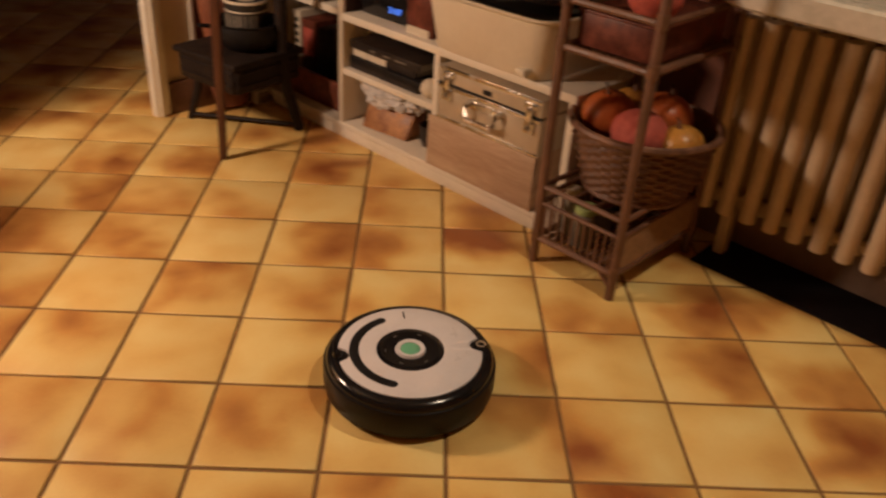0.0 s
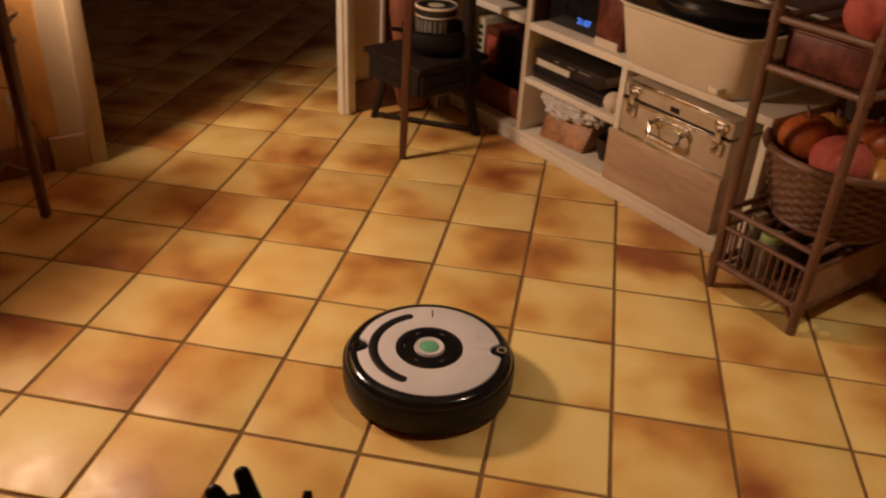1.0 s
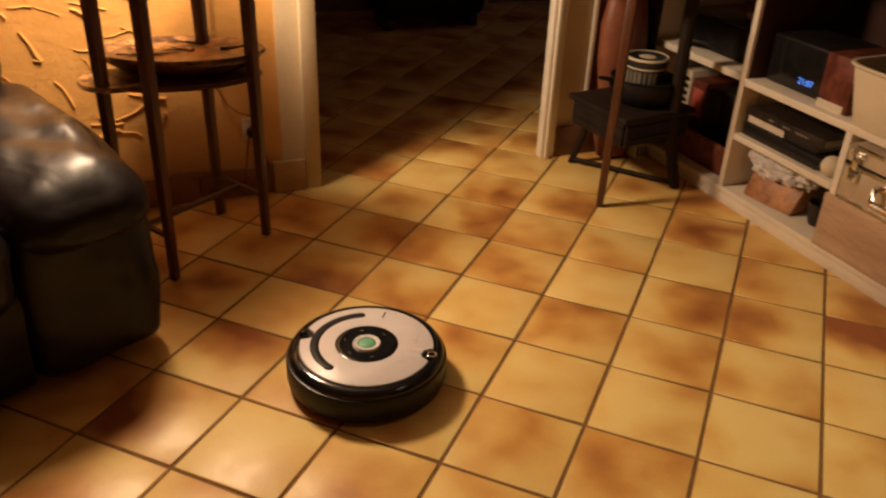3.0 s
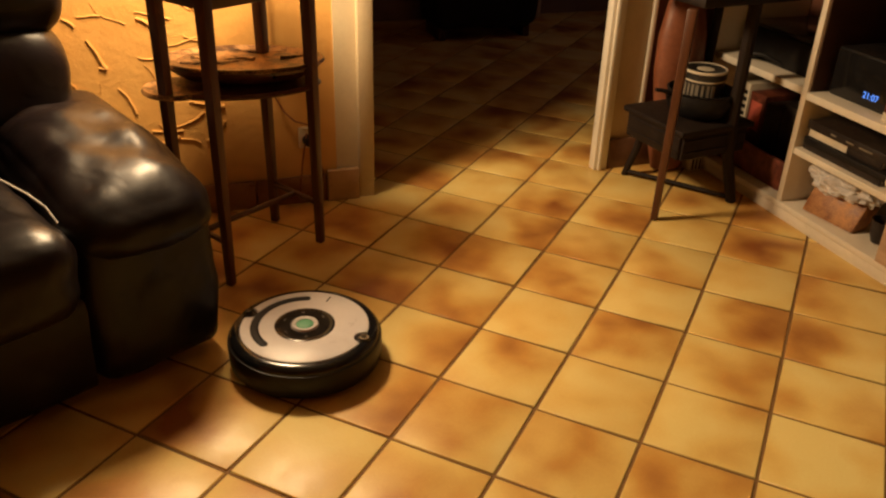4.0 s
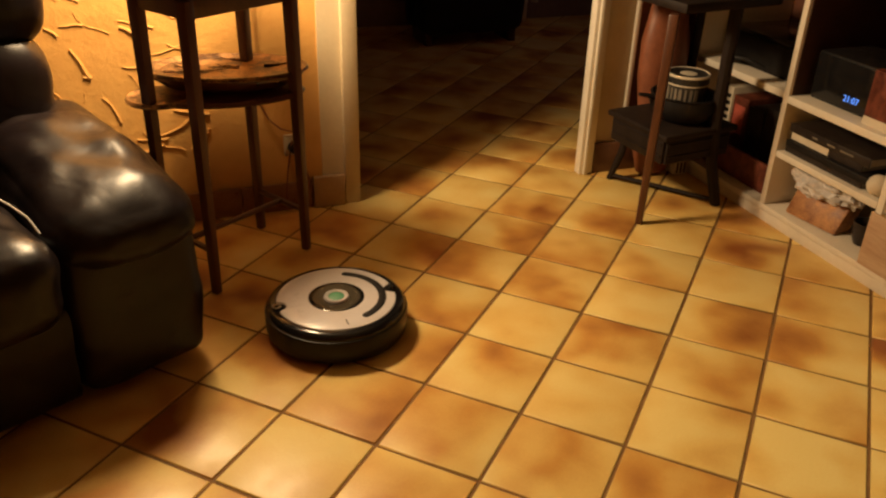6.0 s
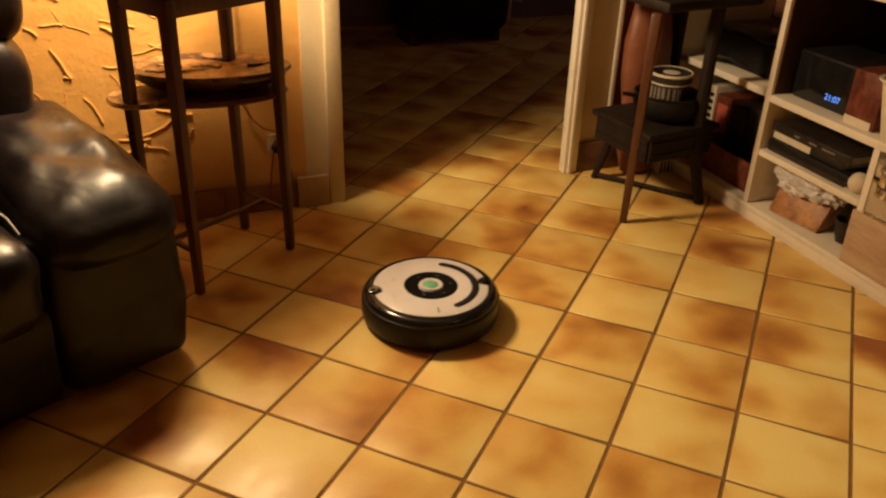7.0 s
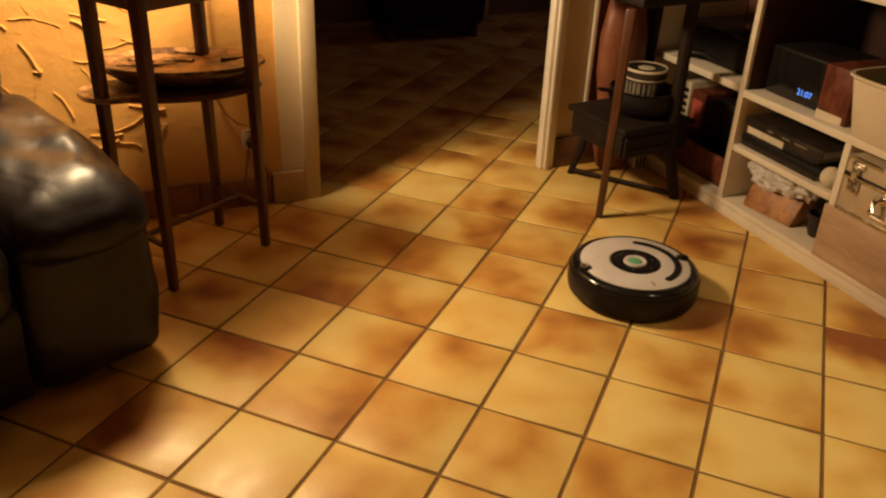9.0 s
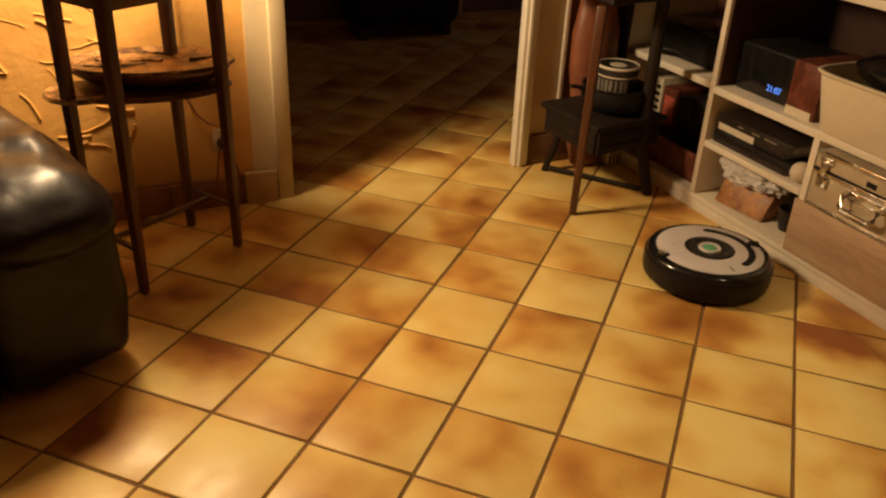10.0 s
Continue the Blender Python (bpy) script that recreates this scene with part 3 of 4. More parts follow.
def robot():
    """Round robot vacuum cleaner; its own +x points to the ring lens at the rear."""
    t = thing("robot_vacuum", pose(1.075, 0.481, 0), "round black and white robot vacuum cleaner", "robot vacuum")
    R = 0.170
    part("body", lathe(bmesh.new(), [(0, 0.007), (0.150, 0.007), (0.162, 0.012), (0.168, 0.022), (R, 0.040), (R, 0.070), (0.167, 0.079), (0.160, 0.084), (0.150, 0.086), (0, 0.086)], 72), BLACK_SATIN, t)
    part("bumper", lathe(bmesh.new(), [(0.162, 0.010), (0.1715, 0.014), (0.1745, 0.030), (0.1745, 0.066), (0.1725, 0.071), (0.164, 0.073)], 96), BLACK_SATIN, t, "black bumper band")
    part("rim_ring", lathe(bmesh.new(), [(0.1455, 0.0850), (0.1470, 0.0885), (0.1560, 0.0880), (0.1640, 0.0835), (0.1690, 0.0760), (0.1692, 0.0735)], 96), BLACK_GLOSS, t, "glossy black rim")
    # top shell, notched at both ends
    bm = bmesh.new()
    rim, inner, n = [], [], 120
    for k in range(n):
        a = 2 * math.pi * k / n
        r = 0.1455
        for c in (0, math.pi):
            d = abs((a - c + math.pi) % (2 * math.pi) - math.pi)
            if d < 0.155:
                r = 0.1455 - 0.022 * math.sqrt(max(0, 1 - (d / 0.155) ** 2))
        rim.append((r, a))
    for h, inset in ((0.0845, 0.0), (0.0895, 0.0006), (0.0908, 0.0026)):
        inner.append([bm.verts.new(((r - inset) * math.cos(a), (r - inset) * math.sin(a), h)) for r, a in rim])
    hole = [bm.verts.new((0.0685 * math.cos(a), 0.0685 * math.sin(a), 0.0915)) for r, a in rim]
    well = [bm.verts.new((0.0675 * math.cos(a), 0.0675 * math.sin(a), 0.0875)) for r, a in rim]
    for u, v in zip(inner + [hole], inner[1:] + [hole, well]):
        if u is v:
            continue
        for k in range(n):
            bm.faces.new([u[k], u[(k + 1) % n], v[(k + 1) % n], v[k]])
    part("top_shell", bm, GREY_SHELL, t, "warm white top shell")
    part("control_ring", lathe(bmesh.new(), [(0, 0.0885), (0.066, 0.0885), (0.0682, 0.0915), (0.0660, 0.0925), (0.056, 0.0922), (0.030, 0.0905), (0, 0.0905)], 56), BLACK_GLOSS, t, "black control ring")
    part("button_ring", lathe(bmesh.new(), [(0.0198, 0.0905), (0.0205, 0.0938), (0.0290, 0.0952), (0.0312, 0.0905)], 40), GREY_SHELL, t, "silver-white button ring")
    part("button", lathe(bmesh.new(), [(0, 0.0965), (0.010, 0.0960), (0.0165, 0.0948), (0.0195, 0.0930), (0.0195, 0.0905)], 36), BUTTON, t, "pale green lit button")
    # curved handle slot, round the front
    bm = bmesh.new()
    pts = [(0.113 * math.cos(radians(a)), 0.113 * math.sin(radians(a)), 0.0905) for a in range(114, 245, 5)]
    tube(bm, pts, 0.0105, 10, flat=0.25)
    for e in (pts[0], pts[-1]):
        bmesh.ops.create_uvsphere(bm, u_segments=12, v_segments=6, radius=0.0105, matrix=Matrix.Translation(e) @ Matrix.Diagonal((1, 1, 0.25, 1)))
    part("handle_slot", bm, BLACK_MATT, t, "black curved handle slot")
    part("wordmark", new_box((-0.0015, -0.012, 0.0912), (0.0015, 0.012, 0.0917), 0), BLACK_MATT, t, "small dark grey printed bar").matrix_basis = pose(0.004, 0.118, 0, 0, 0, 0)
    for k in range(5):
        a = radians(60 + 60 * k)
        part("key_mark", new_box((-0.004, -0.0009, 0.0922), (0.004, 0.0009, 0.0928), 0), FAINT_PRINT, t).matrix_basis = pose(0.050 * math.cos(a), 0.050 * math.sin(a), 0, 0, 0, 60 + 60 * k + 90)
    lens = part("sensor_lens", lathe(bmesh.new(), [(0, 0.0905), (0.006, 0.0905), (0.0085, 0.0885), (0.0105, 0.0925), (0.0125, 0.0915), (0.0135, 0.0855)], 24), BLACK_GLOSS, t, "black ring lens")
    lens.matrix_basis = pose(0.146, 0, 0)
    part("lens_ring", lathe(bmesh.new(), [(0.0075, 0.0905), (0.0085, 0.0935), (0.0098, 0.0935), (0.0105, 0.0915)], 24), CASE_SKIN, t, "bronze ring").matrix_basis = pose(0.146, 0, 0)
    part("front_sensor", lathe(bmesh.new(), [(0, 0.098), (0.007, 0.0965), (0.0105, 0.091), (0.0105, 0.0845)], 24), BLACK_GLOSS, t, "black sensor dome").matrix_basis = pose(-0.146, 0, 0)
    for y in (-0.115, 0.115):
        part("wheel", tube(bmesh.new(), [(0, y - 0.014, 0.030), (0, y + 0.014, 0.030)], 0.030, 24), BLACK_MATT, t)
    part("caster", tube(bmesh.new(), [(-0.125, -0.008, 0.014), (-0.125, 0.008, 0.014)], 0.014, 16), BLACK_MATT, t)
    return t


ROBOT = robot()


def plant_stand():
    """Tall dark stand in the corner, with a low boxed shelf."""
    cx, cy = 0.475, 1.80
    t = thing("plant_stand", pose(cx, cy, 0), "black worn wooden stand with a low boxed shelf", "stand")
    feet = [(0.467, 1.522), (0.664, 1.79), (0.285, 1.84), (0.47, 2.06)]
    for k, (x, y) in enumerate(feet):
        dx, dy = x - cx, y - cy
        if k == 2:
            pts = [(dx, dy, 0), (dx + 0.012, dy, 0.04), (dx + 0.030, dy, 0.10), (dx + 0.045, dy, 0.18), (dx + 0.045, dy, 0.27)]
            bm = tube(bmesh.new(), pts, 0.011, 10, 0.016)
        elif k == 1:
            bm = tube(bmesh.new(), [(dx, dy, 0), (dx - 0.012, dy - 0.004, 0.05), (dx - 0.036, dy - 0.014, 0.15), (dx - 0.046, dy - 0.02, 0.27), (dx - 0.046, dy - 0.02, 0.66)], 0.017, 10, 0.021)
        else:
            bm = taper(bmesh.new(), (dx, dy, 0), (dx * 0.96 + 0.01, dy * 0.96, 0.66 if k == 0 else 0.66), 0.022, 0.030, 0.006)
        part("leg", bm, DARK_WOOD if k == 0 else EBONY, t)
    turn = pose(0, 0, 0, 0, 0, 52)
    bm = bmesh.new()
    box(bm, (-0.15, -0.15, 0.255), (0.15, 0.15, 0.275), 0.006, m=turn)
    part("shelf", bm, EBONY, t)
    for k in range(4):
        bm = bmesh.new()
        box(bm, (-0.13, 0.125, 0.175), (0.13, 0.140, 0.255), 0.004, m=turn @ pose(0, 0, 0, 0, 0, 90 * k))
        for z in (0.195, 0.235):
            box(bm, (-0.125, 0.139, z), (0.125, 0.144, z + 0.008), 0.002, m=turn @ pose(0, 0, 0, 0, 0, 90 * k))
        part("side_board", bm, EBONY, t)
    bm = bmesh.new()
    box(bm, (-0.19, -0.19, 0.66), (0.19, 0.19, 0.69), 0.008, m=turn)
    part("top", bm, EBONY, t)
    p, q = Vector((feet[2][0] - cx, feet[2][1] - cy, 0.016)), Vector((feet[1][0] - cx, feet[1][1] - cy, 0.016))
    part("stretcher", tube(bmesh.new(), [p, q], 0.008, 8), EBONY, t)

    tin = thing("tin_can", pose(0.505, 1.80, 0.283), "black metal tin with white printing and a flat lid", "tin")
    part("can", lathe(bmesh.new(), [(0, 0), (0.064, 0), (0.066, 0.003), (0.066, 0.120), (0, 0.120)], 36), TIN, tin)
    part("lid", lathe(bmesh.new(), [(0.067, 0.118), (0.069, 0.120), (0.069, 0.142), (0.066, 0.146), (0.058, 0.143), (0, 0.143)], 36), TIN, tin, "black lid with a cream rim")
    part("lid_rim", lathe(bmesh.new(), [(0.0690, 0.139), (0.0705, 0.1405), (0.0700, 0.1445), (0.0665, 0.1475), (0.063, 0.1465), (0.0635, 0.1435)], 36), PAPER, tin, "cream rim")
    part("band", lathe(bmesh.new(), [(0.0665, 0.113), (0.0685, 0.1135), (0.0685, 0.1175), (0.0665, 0.118)], 36), PAPER, tin, "cream printed band")
    part("lid_emblem", lathe(bmesh.new(), [(0, 0.1440), (0.026, 0.1440), (0.028, 0.1434)], 24), PAPER, tin, "cream oval emblem")
    bowl = thing("black_pot", pose(0.505, 1.80, 0.2755), "black cast pot holding a printed tin", "pot")
    part("bowl", lathe(bmesh.new(), [(0.0, 0.0), (0.070, 0.0), (0.100, 0.022), (0.112, 0.055), (0.108, 0.080), (0.112, 0.086), (0.106, 0.088), (0.100, 0.080), (0.102, 0.050), (0.074, 0.010), (0.0, 0.007)], 40), BLACK_MATT, bowl)
    part("grip", tube(bmesh.new(), [(-0.085, -0.065, 0.076), (-0.108, -0.083, 0.084), (-0.128, -0.098, 0.088)], 0.013, 8, 0.010, 0.6), BLACK_MATT, bowl, "stub side grip")
    rng = random.Random(2)
    for k in range(9):
        a = 195 + k * 14 + rng.uniform(-3, 3)
        h = rng.uniform(0.03, 0.055)
        bm = new_box((0.0655, -0.0035 - 0.002 * (k % 3), 0.105 - h), (0.0672, 0.0035, 0.106), 0)
        part("print_bar", bm, FAINT_PRINT, tin).matrix_basis = pose(0, 0, 0, 0, 0, a)


plant_stand()


def small_carton():
    t = thing("carton", ROOM @ pose(1.745, 1.06, 0.0), "small white carton with dark bars behind the stand", "carton")
    part("box", new_box((0, 0, 0), (0.055, 0.08, 0.052), 0.002), PAPER, t)
    for k in range(3):
        part("print_bar", new_box((0.010 + 0.015 * k, -0.0008, 0.006), (0.017 + 0.015 * k, 0.0006, 0.046), 0), BLACK_MATT, t)


small_carton()


def hide_case():
    t = thing("instrument_case", ROOM @ pose(1.675, 1.105, 0.0, -3, 0, 0), "brown rounded leather case leaning in the corner", "case")
    bm = bmesh.new()
    prof = [(0.0, 0.0), (0.060, 0.012), (0.082, 0.10), (0.078, 0.25), (0.092, 0.36), (0.090, 0.48), (0.066, 0.60), (0.030, 0.655), (0.0, 0.66)]
    lathe(bm, prof, 28, Matrix.Diagonal((1.0, 0.60, 1, 1)))
    part("shell", bm, STRAP, t)
    part("strap", tube(bmesh.new(), [(-0.02, -0.052, 0.30), (-0.055, -0.075, 0.27), (-0.075, -0.05, 0.25)], 0.009, 8, 0.012), BLACK_MATT, t, "black strap end")


hide_case()


def boxes_on_shelf():
    # radio with a lit clock
    t = thing("clock_radio", ROOM @ pose(1.86, 0.30, 0.418), "black clock radio with blue digits", "radio")
    part("body", new_box((0, 0, 0), (0.20, 0.33, 0.145), 0.010), BLACK_MATT, t)
    part("front_panel", new_box((-0.004, 0.01, 0.008), (0.002, 0.32, 0.137), 0.003), BLACK_GLOSS, t, "glossy black front")
    cu = bpy.data.curves.new("clock_text", "FONT")
    cu.body, cu.size, cu.extrude = "21:07", 0.026, 0.0006
    holder = bpy.data.objects.new("clock_text", cu)
    scene.collection.objects.link(holder)
    me = bpy.data.meshes.new_from_object(holder.evaluated_get(bpy.context.evaluated_depsgraph_get()))
    bpy.data.objects.remove(holder)
    me.materials.clear()
    me.materials.append(CLOCK_BLUE)
    digits = tagged(new("clock_digits", me), "lit blue clock digits 21:07")
    digits.parent = t
    digits.matrix_basis = pose(-0.0055, 0.195, 0.030, 90, 0, -90)

    t = thing("gift_box", ROOM @ pose(1.835, 0.288, 0.418), "red-brown printed cardboard box on the shelf", "box")
    part("carton", new_box((0, 0, 0), (0.22, 0.105, 0.150), 0.003), COVER_RED, t)
    part("label", new_box((-0.0012, 0.012, 0.0), (0.0005, 0.104, 0.022), 0), PAPER, t, "cream printed strip")

    # ivory storage bin
    t = thing("storage_bin", ROOM @ pose(1.785, 0.058, 0.418), "ivory plastic storage bin with sloping sides", "storage bin")
    bm = bmesh.new()
    L, W = 0.198, 0.33
    rings = []
    for z, g in ((0, 0), (0.004, 0.003), (0.150, 0.026), (0.158, 0.034), (0.163, 0.034), (0.163, 0.026), (0.010, 0.000)):
        ring = []
        for k in range(40):
            a = 2 * math.pi * (k + 0.5) / 40
            c, s = math.cos(a), math.sin(a)
            e = 0.28
            x = W / 2 + (W / 2 + g) * math.copysign(abs(c) ** e, c)
            y = (L + g) * math.copysign(abs(s) ** e, s)
            ring.append(bm.verts.new((x + 0.015, y, z)))
        rings.append(ring)
    for a, b in zip(rings, rings[1:]):
        for k in range(40):
            bm.faces.new([a[k], a[(k + 1) % 40], b[(k + 1) % 40], b[k]])
    bm.faces.new(rings[0][::-1])
    bm.faces.new(rings[-1])
    part("tub", bm, BIN_PLASTIC, t)
    part("latch_stub", new_box((-0.012, -0.165, 0.012), (0.02, -0.135, 0.030), 0.004), BIN_PLASTIC, t)
    # what lies in the bin
    t = thing("black_dish", ROOM @ pose(1.93, 0.045, 0.572, 0, 7, 0), "glossy black oval dish with its lamp highlight as a cream ring", "dish")
    sq = Matrix.Diagonal((0.86, 1.06, 1, 1))
    part("rim", lathe(bmesh.new(), [(0, -0.03), (0.12, -0.03), (0.175, 0.0), (0.188, 0.022), (0.184, 0.034), (0.150, 0.052), (0.120, 0.056), (0, 0.050)], 56, sq), BLACK_GLOSS, t)
    # the lamp's highlight on the glossy top, modelled as a pale ring
    part("highlight_ring", lathe(bmesh.new(), [(0.068, 0.056), (0.074, 0.064), (0.098, 0.064), (0.108, 0.056)], 48, pose(-0.03, -0.055, 0) @ sq), PAPER, t, "lamp highlight as a cream ring")
    part("centre", lathe(bmesh.new(), [(0, 0.059), (0.060, 0.059), (0.068, 0.057)], 36, pose(-0.03, -0.055, 0) @ sq), STRAP, t, "brown centre")

    # oak drawer box, aluminium case
    t = thing("oak_box", ROOM @ pose(1.800, -0.155, 0.056), "light oak veneered box standing on the bottom board", "box")
    part("front", new_box((0, 0, 0), (0.018, 0.405, 0.160), 0.002), OAK, t)
    part("body", new_box((0.0185, 0.003, 0), (0.36, 0.402, 0.158), 0.002), OAK, t)

    t = thing("aluminium_case", ROOM @ pose(1.800, -0.160, 0.218), "champagne aluminium flight case with chrome latches", "case")
    part("lower_half", new_box((0, 0, 0), (0.34, 0.375, 0.105), 0.006), CASE_SKIN, t)
    part("upper_half", new_box((0, 0, 0.1085), (0.34, 0.375, 0.158), 0.006), CASE_SKIN, t)
    part("edge_rail", new_box((-0.004, 0.0, 0.094), (0.004, 0.375, 0.106), 0.003), CHROME, t, "polished edge rail")
    part("edge_rail", new_box((-0.004, 0.0, 0.146), (0.004, 0.375, 0.159), 0.003), CHROME, t, "polished edge rail")
    part("edge_rail", new_box((-0.004, 0.0, -0.0), (0.004, 0.375, 0.010), 0.003), CHROME, t, "polished edge rail")
    part("seam", new_box((-0.002, 0.0, 0.1055), (0.01, 0.375, 0.1085), 0), BLACK_MATT, t)
    for y in (0.335, 0.035):
        latch = part("latch", new_box((-0.010, y - 0.017, 0.062), (0.002, y + 0.017, 0.098), 0.004), CHROME, t, "chrome latch")
        part("hasp", new_box((-0.014, y - 0.010, 0.094), (0.0, y + 0.010, 0.136), 0.004), CHROME, latch)
        part("knob", tube(bmesh.new(), [(-0.009, y, 0.078), (-0.020, y, 0.072)], 0.009, 14, 0.007), CHROME, latch)
        part("corner_cap", new_box((-0.007, y - 0.022, 0.128), (0.006, y + 0.022, 0.146), 0.004), CHROME, latch)
    h = part("handle", tube(bmesh.new(), [(-0.004, 0.245, 0.082), (-0.022, 0.245, 0.078), (-0.030, 0.242, 0.050), (-0.030, 0.235, 0.042), (-0.030, 0.145, 0.042), (-0.030, 0.138, 0.050), (-0.022, 0.135, 0.078), (-0.004, 0.135, 0.082)], 0.0085, 10), CHROME, t, "chrome carrying handle")
    part("handle_plate", new_box((-0.004, 0.128, 0.066), (0.002, 0.252, 0.090), 0.003), CHROME, h)
    part("badge", new_box((-0.002, 0.175, 0.118), (0.001, 0.205, 0.132), 0), BLACK_MATT, t, "small dark badge")

    # books, ball
    z = 0.243
    for k, (h, q0, q1, d, mat, lab) in enumerate((
            (0.022, 0.330, 0.640, 0.010, COVER_DARK, "thin dark book lying flat"),
            (0.020, 0.300, 0.632, 0.000, BLACK_MATT, "black hardback lying flat"),
            (0.024, 0.345, 0.630, 0.014, COVER_DARK, "dark book with pale spine lying flat"),
            (0.026, 0.318, 0.636, 0.006, COVER_DARK, "black book with printed spine lying flat"))):
        t = thing("book", ROOM @ pose(1.818 + d, q0, z), lab, "book", "books in the shelf")
        part("cover", new_box((0, 0, 0), (0.23, q1 - q0, h), 0.0015), mat, t)
        part("page_block", new_box((0.004, -0.0015, 0.003), (0.226, 0.003, h - 0.003), 0), FAINT_PRINT, t)
        if k == 3:
            for s, w in ((0.06, 0.05), (0.13, 0.03), (0.20, 0.022)):
                part("print_bar", new_box((-0.0008, s, 0.010), (0.0005, s + w, 0.015), 0), FAINT_PRINT, t, "printed bar")
        if k == 2:
            part("spine", new_box((-0.001, 0.13, 0.001), (0.002, q1 - q0 - 0.001, h - 0.001), 0), PAPER, t)
        z += h + 0.0005
    bm = bmesh.new()
    bmesh.ops.create_uvsphere(bm, u_segments=24, v_segments=14, radius=0.030)
    ball = part("paper_ball", bm, PAPER)
    ball.matrix_basis = ROOM @ pose(1.838, 0.284, 0.273)
    tagged(ball, "small off-white ball beside the books", "ball")

    # biscuit packet with crumpled film
    t = thing("biscuit_packet", ROOM @ pose(1.855, 0.40, 0.058, 0, 0, 8), "biscuit packet with brown print and clear crumpled film", "packet")
    bm = new_box((0, 0, 0), (0.07, 0.185, 0.105), 0.006)
    for v in bm.verts:
        v.co.x += v.co.z * 0.45
        v.co.z -= 0.25 * v.co.z * (1 - v.co.y / 0.185)
    part("carton", bm, BISCUIT, t)
    bm = bmesh.new()
    bmesh.ops.create_icosphere(bm, subdivisions=4, radius=1.0)
    for v in bm.verts:
        n = noise.noise(v.co * 3.1) * 0.28 + noise.noise(v.co * 8) * 0.14
        v.co = Vector((v.co.x * 0.075, v.co.y * 0.125, v.co.z * 0.050)) * (1 + n) + Vector((0.075, 0.095, 0.110))
    part("film", bm, FILM, t, "crumpled clear film", smooth=20)
    t = thing("cup", ROOM @ pose(1.90, 0.335, 0.058), "small grey cup on the bottom board", "cup")
    part("bowl", lathe(bmesh.new(), [(0, 0), (0.024, 0), (0.034, 0.03), (0.037, 0.07), (0.034, 0.07), (0.030, 0.03), (0, 0.008)], 24), COVER_DARK, t)

    # dark bay near the corner
    t = thing("record_player", ROOM @ pose(1.90, 0.70, 0.418), "black hi-fi box in the shadowed bay", "hi-fi")
    part("body", new_box((0, 0, 0), (0.28, 0.40, 0.10), 0.006), BLACK_MATT, t)
    part("lid", new_box((0.004, 0.004, 0.101), (0.276, 0.396, 0.115), 0.004), BLACK_GLOSS, t)
    t = thing("black_hose", ROOM @ pose(1.86, 0.93, 0.418), "black cable coil hanging over the shelf edge", "cable")
    part("coil", tube(bmesh.new(), [(0.06, 0.12, 0.006), (0.0, 0.10, 0.012), (-0.02, 0.06, 0.03), (0.0, 0.0, 0.035), (0.05, -0.05, 0.008)], 0.007, 8), BLACK_MATT, t)
    for k, (q, w, h, mat, lab) in enumerate(((1.075, 0.045, 0.250, PAPER, "cream magazine with printed spine"), (0.985, 0.080, 0.230, COVER_RED, "red printed carton with a label"), (0.90, 0.075, 0.215, COVER_DARK, "plain dark carton in the bay"), (0.80, 0.09, 0.235, COVER_DARK, "plain dark carton in the bay"))):
        t = thing("carton", ROOM @ pose(1.955, q, 0.056), lab, "carton", "cartons in the bay")
        part("box", new_box((0, 0, 0), (0.19, w, h), 0.003), mat, t)
        if k == 0:
            for s in range(6):
                part("print_bar", new_box((-0.001, 0.008, 0.08 + s * 0.026), (0.0005, 0.038 - 0.006 * (s % 2), 0.094 + s * 0.026), 0), BLACK_MATT, t)
        if k == 1:
            part("label", new_box((-0.001, 0.012, 0.10), (0.0005, 0.068, 0.20), 0), FRUIT_RED, t, "red label")
    t = thing("low_crate", ROOM @ pose(1.850, 0.69, 0.056), "dark red low crate in the bay", "crate")
    part("front", new_box((0, 0, 0), (0.012, 0.42, 0.10), 0.003), COVER_RED, t)
    part("base", new_box((0.0125, 0.0, 0), (0.09, 0.42, 0.012), 0.002), COVER_RED, t)


boxes_on_shelf()


